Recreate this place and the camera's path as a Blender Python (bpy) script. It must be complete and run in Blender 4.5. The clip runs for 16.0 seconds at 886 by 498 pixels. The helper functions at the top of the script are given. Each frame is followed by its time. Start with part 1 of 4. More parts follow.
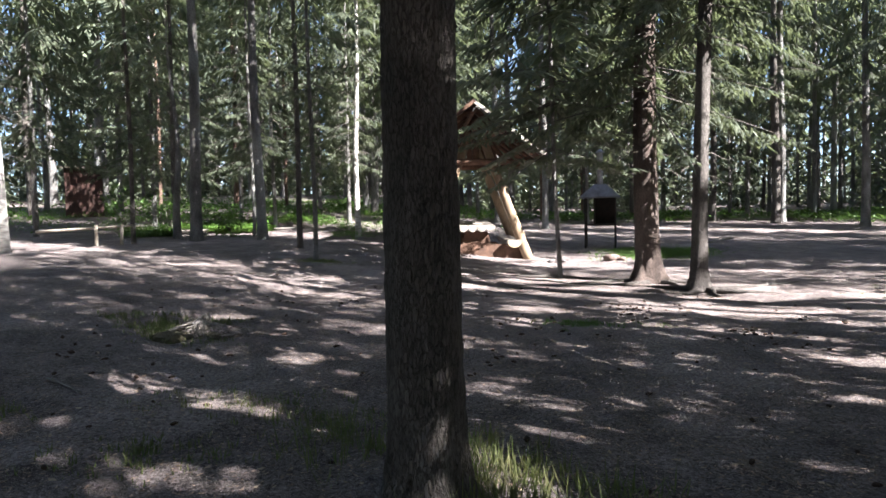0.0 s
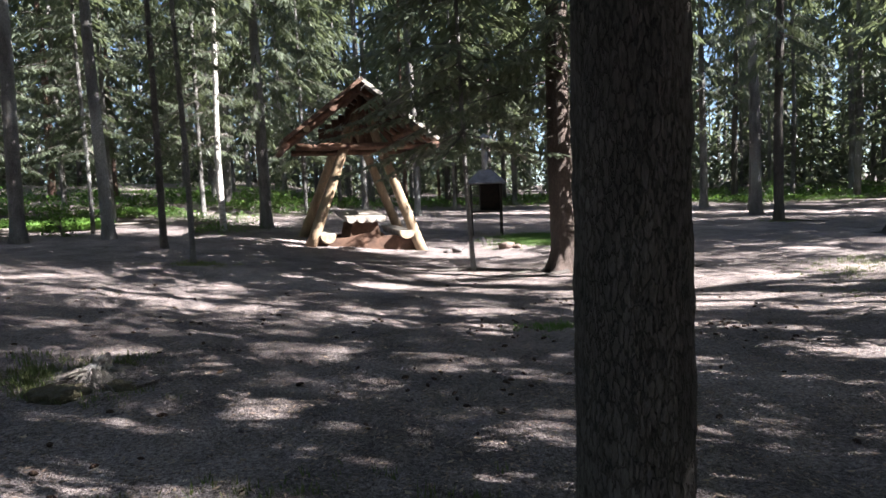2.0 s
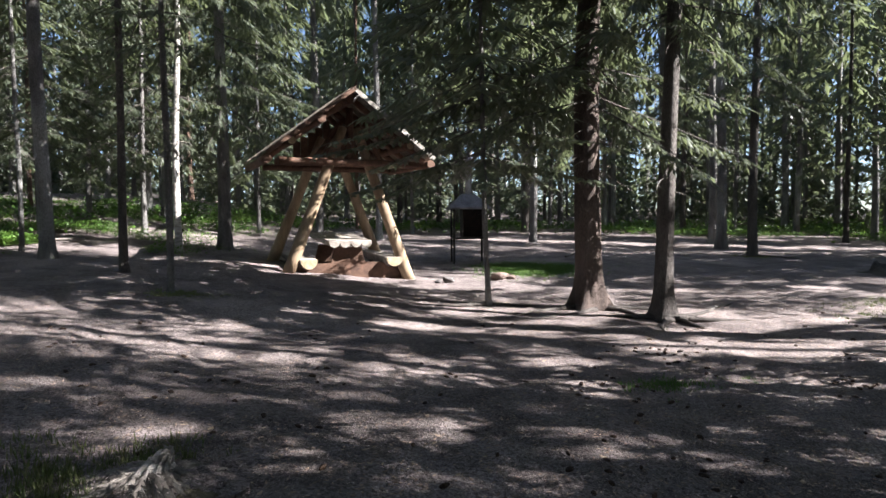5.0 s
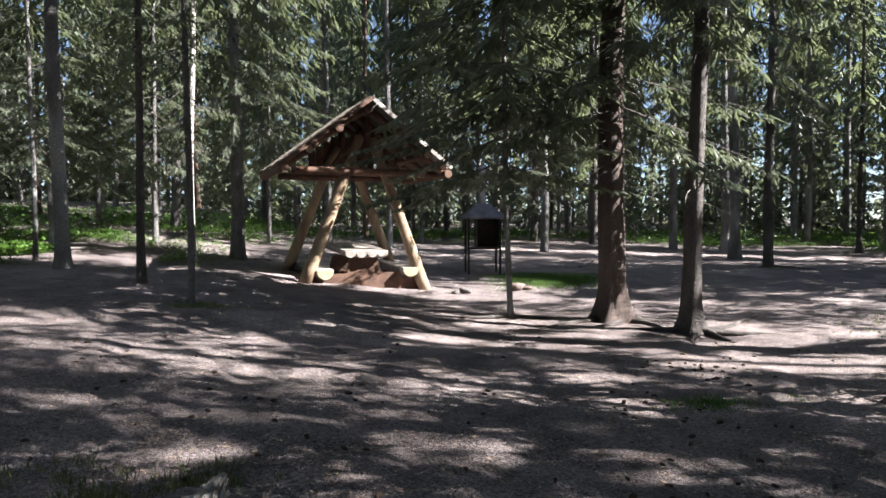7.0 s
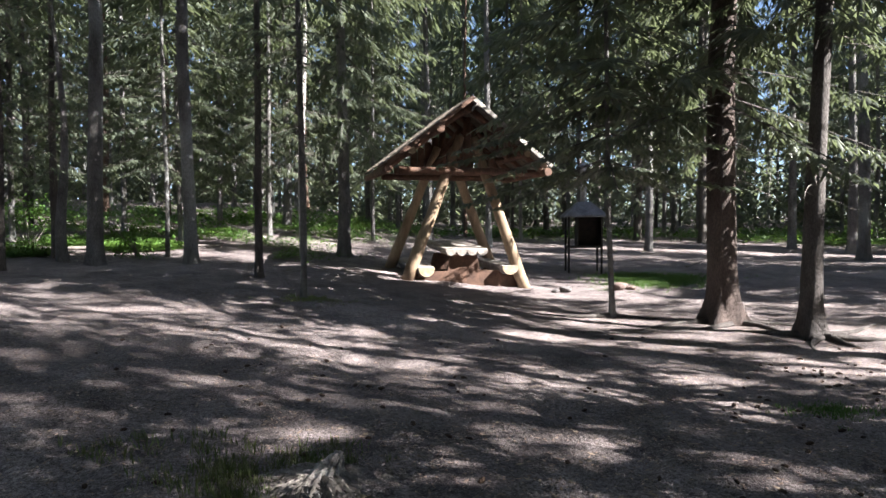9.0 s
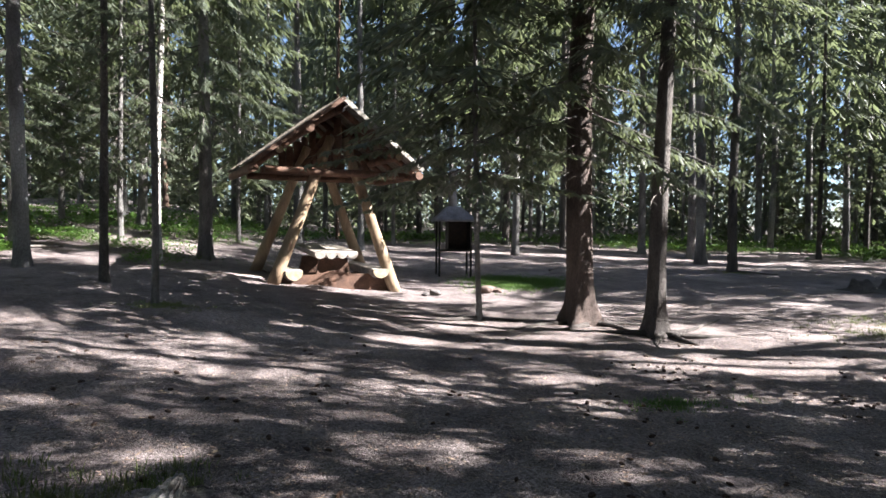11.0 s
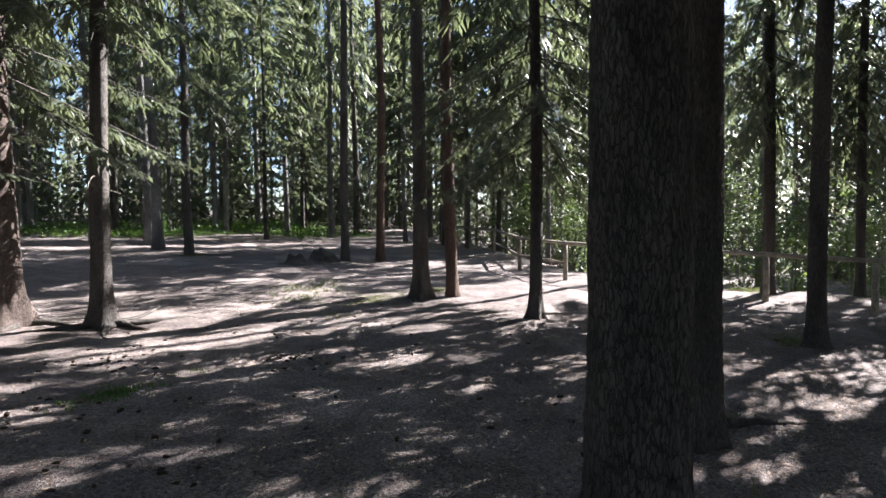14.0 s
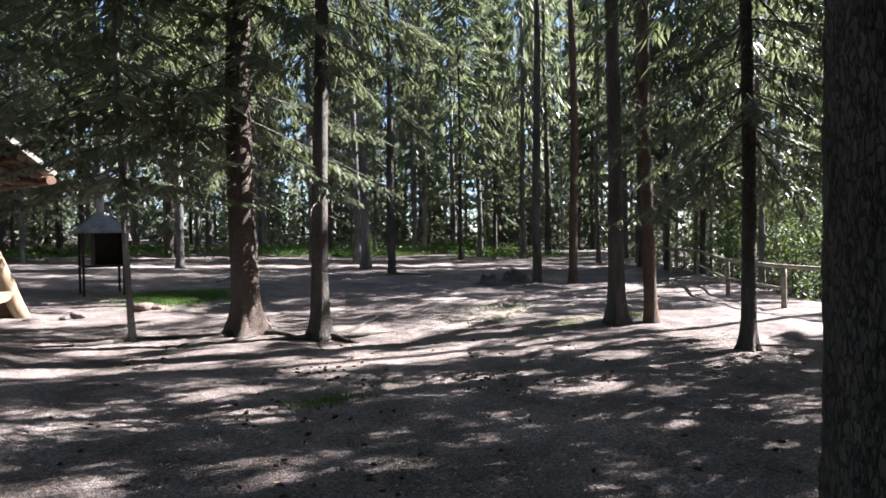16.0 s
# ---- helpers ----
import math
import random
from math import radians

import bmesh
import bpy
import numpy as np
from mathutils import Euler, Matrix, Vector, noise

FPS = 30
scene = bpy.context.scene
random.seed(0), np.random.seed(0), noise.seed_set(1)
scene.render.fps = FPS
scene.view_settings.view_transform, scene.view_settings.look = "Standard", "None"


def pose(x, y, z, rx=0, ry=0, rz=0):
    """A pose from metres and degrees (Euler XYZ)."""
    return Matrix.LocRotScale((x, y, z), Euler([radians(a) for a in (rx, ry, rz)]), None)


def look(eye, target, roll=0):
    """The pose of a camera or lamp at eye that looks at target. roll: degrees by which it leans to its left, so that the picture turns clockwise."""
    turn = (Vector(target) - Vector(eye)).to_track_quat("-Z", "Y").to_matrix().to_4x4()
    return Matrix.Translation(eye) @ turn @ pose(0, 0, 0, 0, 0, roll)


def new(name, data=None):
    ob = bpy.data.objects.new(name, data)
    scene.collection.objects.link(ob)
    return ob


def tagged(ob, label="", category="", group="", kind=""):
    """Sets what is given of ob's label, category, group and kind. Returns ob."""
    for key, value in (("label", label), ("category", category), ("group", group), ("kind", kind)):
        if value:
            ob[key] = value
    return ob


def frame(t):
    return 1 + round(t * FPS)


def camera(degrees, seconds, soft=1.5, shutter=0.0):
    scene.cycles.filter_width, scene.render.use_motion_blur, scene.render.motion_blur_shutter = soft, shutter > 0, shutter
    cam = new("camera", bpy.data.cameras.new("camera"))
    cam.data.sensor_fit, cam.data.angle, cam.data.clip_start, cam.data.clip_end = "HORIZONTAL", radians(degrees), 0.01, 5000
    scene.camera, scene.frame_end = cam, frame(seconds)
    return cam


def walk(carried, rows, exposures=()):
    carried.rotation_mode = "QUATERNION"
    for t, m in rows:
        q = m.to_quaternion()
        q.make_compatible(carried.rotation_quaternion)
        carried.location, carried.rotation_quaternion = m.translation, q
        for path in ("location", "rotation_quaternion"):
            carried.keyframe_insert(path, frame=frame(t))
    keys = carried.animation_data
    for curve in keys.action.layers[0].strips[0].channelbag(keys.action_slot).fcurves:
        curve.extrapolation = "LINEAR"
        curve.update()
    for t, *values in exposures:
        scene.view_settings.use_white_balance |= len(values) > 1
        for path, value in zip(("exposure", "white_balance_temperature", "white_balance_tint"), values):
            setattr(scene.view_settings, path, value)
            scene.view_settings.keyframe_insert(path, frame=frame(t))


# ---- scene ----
cam = camera(71.1, 16.0)
PATH = [
    (0, (0.161, -0.233, 1.619), (0.139, 1.765, 1.522), -1.3),
    (0.5, (-0.167, 0.083, 1.669), (-0.005, 2.074, 1.579), -1.8),
    (1, (-0.439, 0.487, 1.711), (-0.271, 2.479, 1.648), -1.7),
    (1.5, (-0.733, 0.854, 1.731), (-0.465, 2.833, 1.623), 0.7),
    (2, (-1.062, 1.108, 1.745), (-0.568, 3.039, 1.585), -2.4),
    (2.5, (-1.35, 1.391, 1.744), (-0.831, 3.321, 1.673), -1.3),
    (3, (-1.575, 1.64, 1.762), (-0.992, 3.551, 1.673), -0.4),
    (3.5, (-1.848, 1.901, 1.787), (-1.178, 3.784, 1.729), -1.2),
    (4, (-2.054, 2.201, 1.795), (-1.359, 4.074, 1.7), 0.2),
    (4.5, (-2.185, 2.575, 1.824), (-1.44, 4.428, 1.723), -0.4),
    (7, (-2.547, 3.081, 1.895), (-1.803, 4.936, 1.826), -0.2),
    (7.5, (-2.55, 3.101, 1.879), (-1.974, 5.016, 1.833), -0.2),
    (8, (-2.588, 3.067, 1.869), (-2.151, 5.018, 1.797), -0.3),
    (10.5, (-2.622, 2.902, 1.893), (-2.089, 4.829, 1.838), -0.2),
    (11, (-2.507, 3.043, 1.883), (-1.682, 4.864, 1.823), 0.5),
    (11.5, (-2.548, 2.89, 1.888), (-1.418, 4.539, 1.82), 0.4),
    (12, (-2.48, 2.875, 1.871), (-1.125, 4.344, 1.797), -0.3),
    (12.5, (-2.462, 2.837, 1.863), (-0.879, 4.056, 1.78), 0.2),
    (13, (-2.378, 2.866, 1.828), (-0.591, 3.758, 1.725), -0.3),
    (13.5, (-2.378, 2.852, 1.825), (-0.513, 3.565, 1.714), -0.7),
    (14, (-2.375, 2.829, 1.83), (-0.486, 3.478, 1.722), -0.7),
    (14.5, (-2.373, 2.862, 1.835), (-0.505, 3.572, 1.755), -0.7),
    (15, (-2.365, 2.872, 1.832), (-0.562, 3.736, 1.77), -0.8),
    (15.5, (-2.357, 2.877, 1.834), (-0.63, 3.884, 1.787), -0.9),
    (16, (-2.389, 2.863, 1.857), (-0.78, 4.051, 1.823), -1.0),
]
EXPOSURES = [(0, 2.95), (1.5, 2.85), (3, 2.65), (4.5, 2.45), (7, 2.55), (8.2, 2.55), (10.5, 2.75), (11.5, 2.65), (12.5, 2.95), (14, 2.65), (16, 2.7)]
walk(cam, [(t, look(eye, target, roll)) for t, eye, target, roll in PATH], EXPOSURES)

# coefficients of the broad lie of the land
LIE_0 = 0.4003
LIE_U = -0.3752
LIE_V = 0.637
LIE_UU = 0.413
LIE_UV = 0.0415
LIE_VV = 0.1815
LIE_UUV = -0.337
LIE_G1 = 0.2175
LIE_G2 = -0.2099

# ---------------------------------------------------------------- world, sun
SUN_AZ, SUN_EL = radians(118), radians(37)
world = bpy.data.worlds.new("sky")
scene.world = world
world.use_nodes = True
wn = world.node_tree.nodes
sky = wn.new("ShaderNodeTexSky")
sky.sky_type, sky.sun_disc = "NISHITA", False
sky.sun_elevation, sky.sun_rotation = SUN_EL, SUN_AZ
sky.air_density, sky.dust_density, sky.ozone_density = 0.6, 0.5, 1.0
wn["Background"].inputs["Strength"].default_value = 0.05
world.node_tree.links.new(sky.outputs[0], wn["Background"].inputs["Color"])
sun_data = bpy.data.lights.new("sun", "SUN")
sun_data.energy, sun_data.angle, sun_data.color = 5.0, radians(0.4), (1.0, 0.965, 0.955)
sun_way = Vector((math.sin(SUN_AZ) * math.cos(SUN_EL), math.cos(SUN_AZ) * math.cos(SUN_EL), math.sin(SUN_EL)))
new("sun", sun_data).matrix_world = look(sun_way * 60, (0, 0, 0))


# ---------------------------------------------------------------- materials
def material(name, base, other, scale=4.0, rough=0.85, bump=0.3, bump_scale=60.0, stretch=(1, 1, 1), vary=0.25,
             metal=0.0, translucent=None, detail=(0.35, 0.65), third=None, cracks=0.0, flecks=None, relief=0.02):
    """Two tones mixed by broad noise, fine grain over them, a shift per object, and fine relief."""
    m = bpy.data.materials.new(name)
    m.use_nodes = True
    n, l = m.node_tree.nodes, m.node_tree.links
    bsdf = n["Principled BSDF"]
    geo = n.new("ShaderNodeNewGeometry")
    mapping = n.new("ShaderNodeVectorMath")
    mapping.operation = "MULTIPLY"
    mapping.inputs[1].default_value = stretch
    l.new(geo.outputs["Position"], mapping.inputs[0])

    def noise_at(s, d=4.0, r=0.6):
        t = n.new("ShaderNodeTexNoise")
        t.inputs["Scale"].default_value, t.inputs["Detail"].default_value, t.inputs["Roughness"].default_value = s, d, r
        l.new(mapping.outputs[0], t.inputs["Vector"])
        return t.outputs["Fac"]

    def ramp(src, lo, hi):
        r = n.new("ShaderNodeMapRange")
        r.inputs["From Min"].default_value, r.inputs["From Max"].default_value = lo, hi
        l.new(src, r.inputs["Value"])
        return r.outputs[0]

    def mix(fac, a, b, mode="MIX"):
        x = n.new("ShaderNodeMix")
        x.data_type, x.blend_type = "RGBA", mode
        if isinstance(fac, float):
            x.inputs["Factor"].default_value = fac
        else:
            l.new(fac, x.inputs["Factor"])
        for slot, v in (("A", a), ("B", b)):
            sock = [s for s in x.inputs if s.name == slot and s.type == "RGBA"][0]
            if isinstance(v, tuple):
                sock.default_value = (*v, 1)
            else:
                l.new(v, sock)
        return [s for s in x.outputs if s.type == "RGBA"][0]

    col = mix(ramp(noise_at(scale), *detail), base, other)
    if third:
        col = mix(ramp(noise_at(scale * 0.23, 3.0), 0.52, 0.66), col, third)
    grain = noise_at(bump_scale, 3.0, 0.7)
    col = mix(0.55, col, mix(ramp(grain, 0.25, 0.75), (0.35, 0.35, 0.35), (1.5, 1.5, 1.5)), "MULTIPLY")
    if flecks:
        col = mix(1.0, col, mix(ramp(noise_at(38.0, 4.0, 0.75), 0.36, 0.64), (0.42, 0.39, 0.39), (1.45, 1.42, 1.40)), "MULTIPLY")
        col = mix(ramp(noise_at(150.0, 2.0, 0.5), 0.60, 0.68), col, flecks)
        col = mix(ramp(noise_at(95.0, 2.0, 0.5), 0.60, 0.70), col, (0.055, 0.04, 0.033))
        col = mix(ramp(noise_at(26.0, 5.0, 0.75), 0.52, 0.66), col, mix(1.0, col, (0.42, 0.39, 0.38), "MULTIPLY"))
        col = mix(ramp(noise_at(9.0, 6.0, 0.8), 0.56, 0.70), col, mix(1.0, col, (0.5, 0.46, 0.44), "MULTIPLY"))
    height = grain
    if cracks:
        vor = n.new("ShaderNodeTexVoronoi")
        vor.feature = "DISTANCE_TO_EDGE"
        vor.inputs["Scale"].default_value = cracks
        wob = n.new("ShaderNodeVectorMath")
        wob.operation = "MULTIPLY_ADD"
        fine = n.new("ShaderNodeTexNoise")
        fine.inputs["Scale"].default_value = cracks * 1.7
        l.new(mapping.outputs[0], fine.inputs["Vector"])
        wob.inputs[1].default_value = (1.2 / cracks,) * 3
        l.new(fine.outputs["Color"], wob.inputs[0])
        l.new(mapping.outputs[0], wob.inputs[2])
        l.new(wob.outputs[0], vor.inputs["Vector"])
        gap = ramp(vor.outputs["Distance"], 0.0, 0.12)
        col = mix(gap, mix(1.0, col, (0.60, 0.58, 0.58), "MULTIPLY"), col)
        hm = n.new("ShaderNodeMath")
        hm.operation = "ADD"
        l.new(gap, hm.inputs[0])
        l.new(grain, hm.inputs[1])
        height = hm.outputs[0]
    if vary:
        info = n.new("ShaderNodeObjectInfo")
        add = n.new("ShaderNodeMath")
        add.operation = "ADD"
        l.new(info.outputs["Random"], add.inputs[0])
        l.new(geo.outputs["Random Per Island"], add.inputs[1])
        hsv = n.new("ShaderNodeHueSaturation")
        r = n.new("ShaderNodeMapRange")
        r.inputs["From Max"].default_value = 2.0
        r.inputs["To Min"].default_value, r.inputs["To Max"].default_value = 1 - vary, 1 + vary
        l.new(add.outputs[0], r.inputs["Value"])
        l.new(r.outputs[0], hsv.inputs["Value"])
        l.new(col, hsv.inputs["Color"])
        col = hsv.outputs[0]
    l.new(col, bsdf.inputs["Base Color"])
    bsdf.inputs["Roughness"].default_value, bsdf.inputs["Metallic"].default_value = rough, metal
    bsdf.inputs["Specular IOR Level"].default_value = 0.3
    if bump:
        b = n.new("ShaderNodeBump")
        b.inputs["Strength"].default_value, b.inputs["Distance"].default_value = bump, relief
        l.new(height, b.inputs["Height"])
        l.new(b.outputs[0], bsdf.inputs["Normal"])
    if translucent:
        tr = n.new("ShaderNodeBsdfTranslucent")
        tint = mix(0.6, col, translucent)
        l.new(tint, tr.inputs["Color"])
        mx = n.new("ShaderNodeMixShader")
        mx.inputs[0].default_value = 0.26
        l.new(bsdf.outputs[0], mx.inputs[1])
        l.new(tr.outputs[0], mx.inputs[2])
        l.new(mx.outputs[0], n["Material Output"].inputs["Surface"])
    return m


LITTER = material("needle_litter", (0.262, 0.227, 0.222), (0.142, 0.119, 0.118), 2.6, 0.95, 1.0, 48, vary=0, third=(0.36, 0.31, 0.303), flecks=(0.50, 0.45, 0.42), relief=0.035)
BARK = material("spruce_bark", (0.158, 0.138, 0.126), (0.085, 0.075, 0.07), 5, 0.9, 1.0, 60, (1, 1, 0.3), 0.15, third=(0.20, 0.18, 0.165), cracks=48)
BARK_RUDDY = material("ruddy_spruce_bark", (0.165, 0.125, 0.108), (0.09, 0.068, 0.060), 5, 0.9, 1.0, 60, (1, 1, 0.3), 0.1, third=(0.21, 0.16, 0.14), cracks=48)
BARK_GREY = material("grey_bark", (0.27, 0.258, 0.25), (0.125, 0.118, 0.113), 4, 0.9, 0.9, 50, (1, 1, 0.4), 0.2, third=(0.38, 0.38, 0.365), cracks=48)
BARK_PINE = material("pine_bark", (0.21, 0.135, 0.10), (0.125, 0.085, 0.068), 5, 0.9, 0.9, 40, (1, 1, 0.4), 0.15, cracks=40)
BARK_PALE = material("birch_bark", (0.55, 0.53, 0.49), (0.22, 0.20, 0.19), 6, 0.8, 0.4, 24, (1, 1, 2.5), 0.1)
TWIG = material("dead_twig", (0.25, 0.225, 0.20), (0.12, 0.105, 0.095), 8, 0.9, 0.2, 60, vary=0.3)
NEEDLES = material("spruce_needles", (0.140, 0.160, 0.112), (0.050, 0.062, 0.050), 1.3, 0.45, 0, 30, vary=0.5, translucent=(0.36, 0.43, 0.20))
NEEDLES_PINE = material("pine_needles", (0.060, 0.092, 0.045), (0.035, 0.058, 0.032), 1.3, 0.5, 0, 30, vary=0.4, translucent=(0.14, 0.20, 0.06))
LEAVES = material("bush_leaves", (0.15, 0.20, 0.085), (0.085, 0.135, 0.06), 1.5, 0.62, 0, 30, vary=0.4, translucent=(0.26, 0.36, 0.08))
BILBERRY = material("bilberry_leaves", (0.095, 0.175, 0.035), (0.05, 0.11, 0.025), 1.1, 0.5, 0, 30, vary=0.4, translucent=(0.22, 0.36, 0.06))
GRASS = material("grass_blades", (0.12, 0.165, 0.055), (0.19, 0.185, 0.09), 6, 0.6, 0, 30, vary=0.4, translucent=(0.2, 0.26, 0.08))
LAWN = material("green_grass", (0.070, 0.15, 0.035), (0.11, 0.17, 0.05), 6, 0.55, 0, 30, vary=0.3, translucent=(0.2, 0.36, 0.06))
MOSS = material("moss", (0.085, 0.082, 0.045), (0.15, 0.125, 0.09), 9, 0.95, 0.8, 90, vary=0.3)
LOG = material("peeled_log", (0.32, 0.235, 0.155), (0.19, 0.130, 0.085), 4, 0.6, 0.35, 32, (1, 1, 0.25), 0.15, third=(0.40, 0.30, 0.20))
LOG_END = material("log_end_grain", (0.46, 0.37, 0.25), (0.32, 0.24, 0.15), 14, 0.8, 0.3, 70, vary=0.12)
STAINED = material("brown_stained_timber", (0.165, 0.092, 0.062), (0.085, 0.048, 0.034), 5, 0.7, 0.4, 34, vary=0.2)
PLANK = material("weathered_board", (0.30, 0.25, 0.20), (0.17, 0.14, 0.115), 5, 0.85, 0.5, 40, vary=0.25)
TABLE = material("worn_table_timber", (0.36, 0.325, 0.29), (0.22, 0.19, 0.165), 6, 0.6, 0.3, 40, vary=0.15)
LICHEN = material("lichened_board", (0.40, 0.38, 0.34), (0.20, 0.18, 0.16), 7, 0.9, 0.5, 30, vary=0.2)
RAIL = material("grey_rail", (0.33, 0.29, 0.24), (0.20, 0.17, 0.14), 7, 0.85, 0.4, 40, vary=0.2)
BLACK_STEEL = material("sooty_steel", (0.018, 0.017, 0.017), (0.035, 0.028, 0.024), 7, 0.6, 0.2, 60, vary=0, metal=0.4)
HOOD_STEEL = material("grey_sheet_steel", (0.34, 0.34, 0.37), (0.22, 0.215, 0.23), 5, 0.5, 0.15, 50, vary=0, metal=0.5)
CONE = material("cone_scales", (0.075, 0.045, 0.03), (0.035, 0.022, 0.017), 30, 0.85, 0.3, 90, vary=0.3)
STONE = material("field_stone", (0.17, 0.155, 0.15), (0.11, 0.10, 0.098), 8, 0.9, 0.5, 50, vary=0.2)
ASH_RED = material("crumbled_rotten_wood", (0.25, 0.185, 0.16), (0.16, 0.115, 0.10), 12, 0.95, 0.7, 60, vary=0.2)
HUT = material("red_brown_boards", (0.075, 0.038, 0.031), (0.045, 0.026, 0.023), 4, 0.8, 0.3, 40, vary=0.15)
DEADWOOD = material("bleached_dead_wood", (0.50, 0.47, 0.45), (0.25, 0.22, 0.20), 9, 0.85, 0.6, 45, vary=0.1)


# ---------------------------------------------------------------- helpers
def mesh_object(name, verts, faces, mat, smooth=True):
    me = bpy.data.meshes.new(name)
    me.from_pydata([tuple(v) for v in verts], [], faces)
    me.materials.append(mat)
    if smooth:
        me.polygons.foreach_set("use_smooth", [True] * len(me.polygons))
    me.update()
    return new(name, me)


def part(name, bm, mat, parent, label=""):
    """Links a bmesh as one mesh object under a thing or a part."""
    me = bpy.data.meshes.new(name)
    bm.to_mesh(me)
    bm.free()
    me.materials.append(mat)
    ob = new(name, me)
    ob.parent = parent
    return tagged(ob, label) if label else ob


def share(name, me, parent, m=None):
    ob = new(name, me)
    ob.parent = parent
    if m is not None:
        ob.matrix_basis = m
    return ob


def box(size, at=(0, 0, 0), turn=(0, 0, 0), bevel=0.008, wobble=0.0, seed=0):
    bm = bmesh.new()
    bmesh.ops.create_cube(bm, size=1.0)
    bmesh.ops.scale(bm, vec=size, verts=bm.verts)
    if bevel:
        bmesh.ops.bevel(bm, geom=bm.edges[:], offset=bevel, segments=1, affect="EDGES")
    if wobble:
        rnd = random.Random(seed)
        for v in bm.verts:
            v.co += Vector((rnd.uniform(-1, 1), rnd.uniform(-1, 1), rnd.uniform(-1, 1))) * wobble
    bmesh.ops.transform(bm, matrix=pose(*at, *turn), verts=bm.verts)
    return bm


def log_between(a, b, r0, r1, sides=14, rings=9, seed=0, half=False):
    """A slightly crooked round (or split) log from a to b, with flat cut ends."""
    rnd = random.Random(seed)
    a, b = Vector(a), Vector(b)
    way = b - a
    q = way.to_track_quat("Z", "Y").to_matrix() if not half else None
    if half:
        z = way.normalized()
        up = Vector((0, 0, 1))
        x = up.cross(z).normalized()
        q = Matrix((x, z.cross(x), z)).transposed()
    bm = bmesh.new()
    loops = []
    for i in range(rings):
        f = i / (rings - 1)
        r = (r0 + (r1 - r0) * f) * (1 + rnd.uniform(-0.04, 0.04))
        off = Vector((rnd.uniform(-1, 1), rnd.uniform(-1, 1), 0)) * r * 0.05
        loop = []
        for k in range(sides):
            th = 2 * math.pi * k / sides
            rr = r * (1 + 0.03 * math.sin(3 * th + seed) + rnd.uniform(-0.012, 0.012))
            p = Vector((math.cos(th) * rr, math.sin(th) * rr, 0)) + off
            if half:
                p.y = min(p.y, 0.15 * r)
            loop.append(bm.verts.new(a + way * f + q @ p))
        loops.append(loop)
    for lo, hi in zip(loops, loops[1:]):
        for k in range(sides):
            fa = bm.faces.new((lo[k], lo[(k + 1) % sides], hi[(k + 1) % sides], hi[k]))
            fa.smooth = True
    bm.faces.new(loops[0][::-1])
    bm.faces.new(loops[-1])
    return bm


def empty(name, x, y, z, rz=0.0, rx=0.0, ry=0.0):
    ob = new(name)
    ob.matrix_basis = pose(x, y, z, rx, ry, rz)
    ob.empty_display_size = 0.2
    return ob


# ---------------------------------------------------------------- ground
def smooth01(v):
    v = np.clip(v, 0, 1)
    return v * v * (3 - 2 * v)


def fence_x(y):
    """The x of the slope's edge, along which the fence runs."""
    y = np.asarray(y, float)
    return np.where(y < 4.82, 9.53 + (y + 0.59) * 0.47, 12.16 + (y - 4.82) * 1.78)


def lie(x, y):
    """The broad lie of the land: rising away to the back, falling off beyond the fence."""
    x, y = np.asarray(x, float), np.asarray(y, float)
    u, v = np.tanh(x / 10), np.tanh((y - 8) / 14)
    z = LIE_0 + LIE_U * u + LIE_V * v + LIE_UU * u * u + LIE_UV * u * v + LIE_VV * v * v + LIE_UUV * u * u * v
    z = z + LIE_G1 * np.exp(-((x + 3) ** 2 + (y - 16) ** 2) / 32) + LIE_G2 * np.exp(-((x - 3) ** 2 + (y - 13.5) ** 2) / 24)
    z = z - 0.14 * np.exp(-((x - 1.7) ** 2 + (y - 16.2) ** 2) / 9)
    r = np.maximum(0, y - 18.2)
    back = (0.04 + 0.055 * smooth01((5 - x) / 9)) * r * r / (r + 3)
    z = z + 3.4 * np.tanh(back / 3.4)
    return z - 2.6 * smooth01((x - fence_x(y) - 1.6) / 9) * smooth01((34 - y) / 10)


def ground(x, y):
    return float(lie(x, y))


def graded(lo, hi, step, far, growth=1.10):
    core = np.arange(lo, hi + step / 2, step)
    out, s = [], step
    p = 0.0
    while p < far:
        s *= growth
        p += s
        out.append(p)
    out = np.array(out)
    return np.concatenate((lo - out[::-1], core, hi + out))


def build_ground():
    xs, ys = graded(-6.0, 9.0, 0.085, 420), graded(0.5, 13.0, 0.085, 420)
    gx, gy = np.meshgrid(xs, ys)
    gz = lie(gx, gy)
    flat_x, flat_y = gx.ravel(), gy.ravel()
    bumps = np.zeros(flat_x.shape)
    for i, (px, py) in enumerate(zip(flat_x, flat_y)):
        if abs(px) < 40 and abs(py - 10) < 45:
            p = Vector((px, py, 0))
            bumps[i] = (0.035 * noise.noise(p * 0.8) + 0.022 * noise.noise(p * 2.1 + Vector((7, 3, 1)))
                        + 0.016 * noise.noise(p * 5.3) + 0.011 * noise.noise(p * 11.0))
    z = gz.ravel() + bumps
    w = len(xs)
    faces = [(j * w + i, j * w + i + 1, (j + 1) * w + i + 1, (j + 1) * w + i) for j in range(len(ys) - 1) for i in range(w - 1)]
    ob = mesh_object("ground", np.stack((flat_x, flat_y, z), 1), faces, LITTER)
    return tagged(ob, "bare forest floor of brown needle litter and trodden earth", "ground", kind="structure")


build_ground()


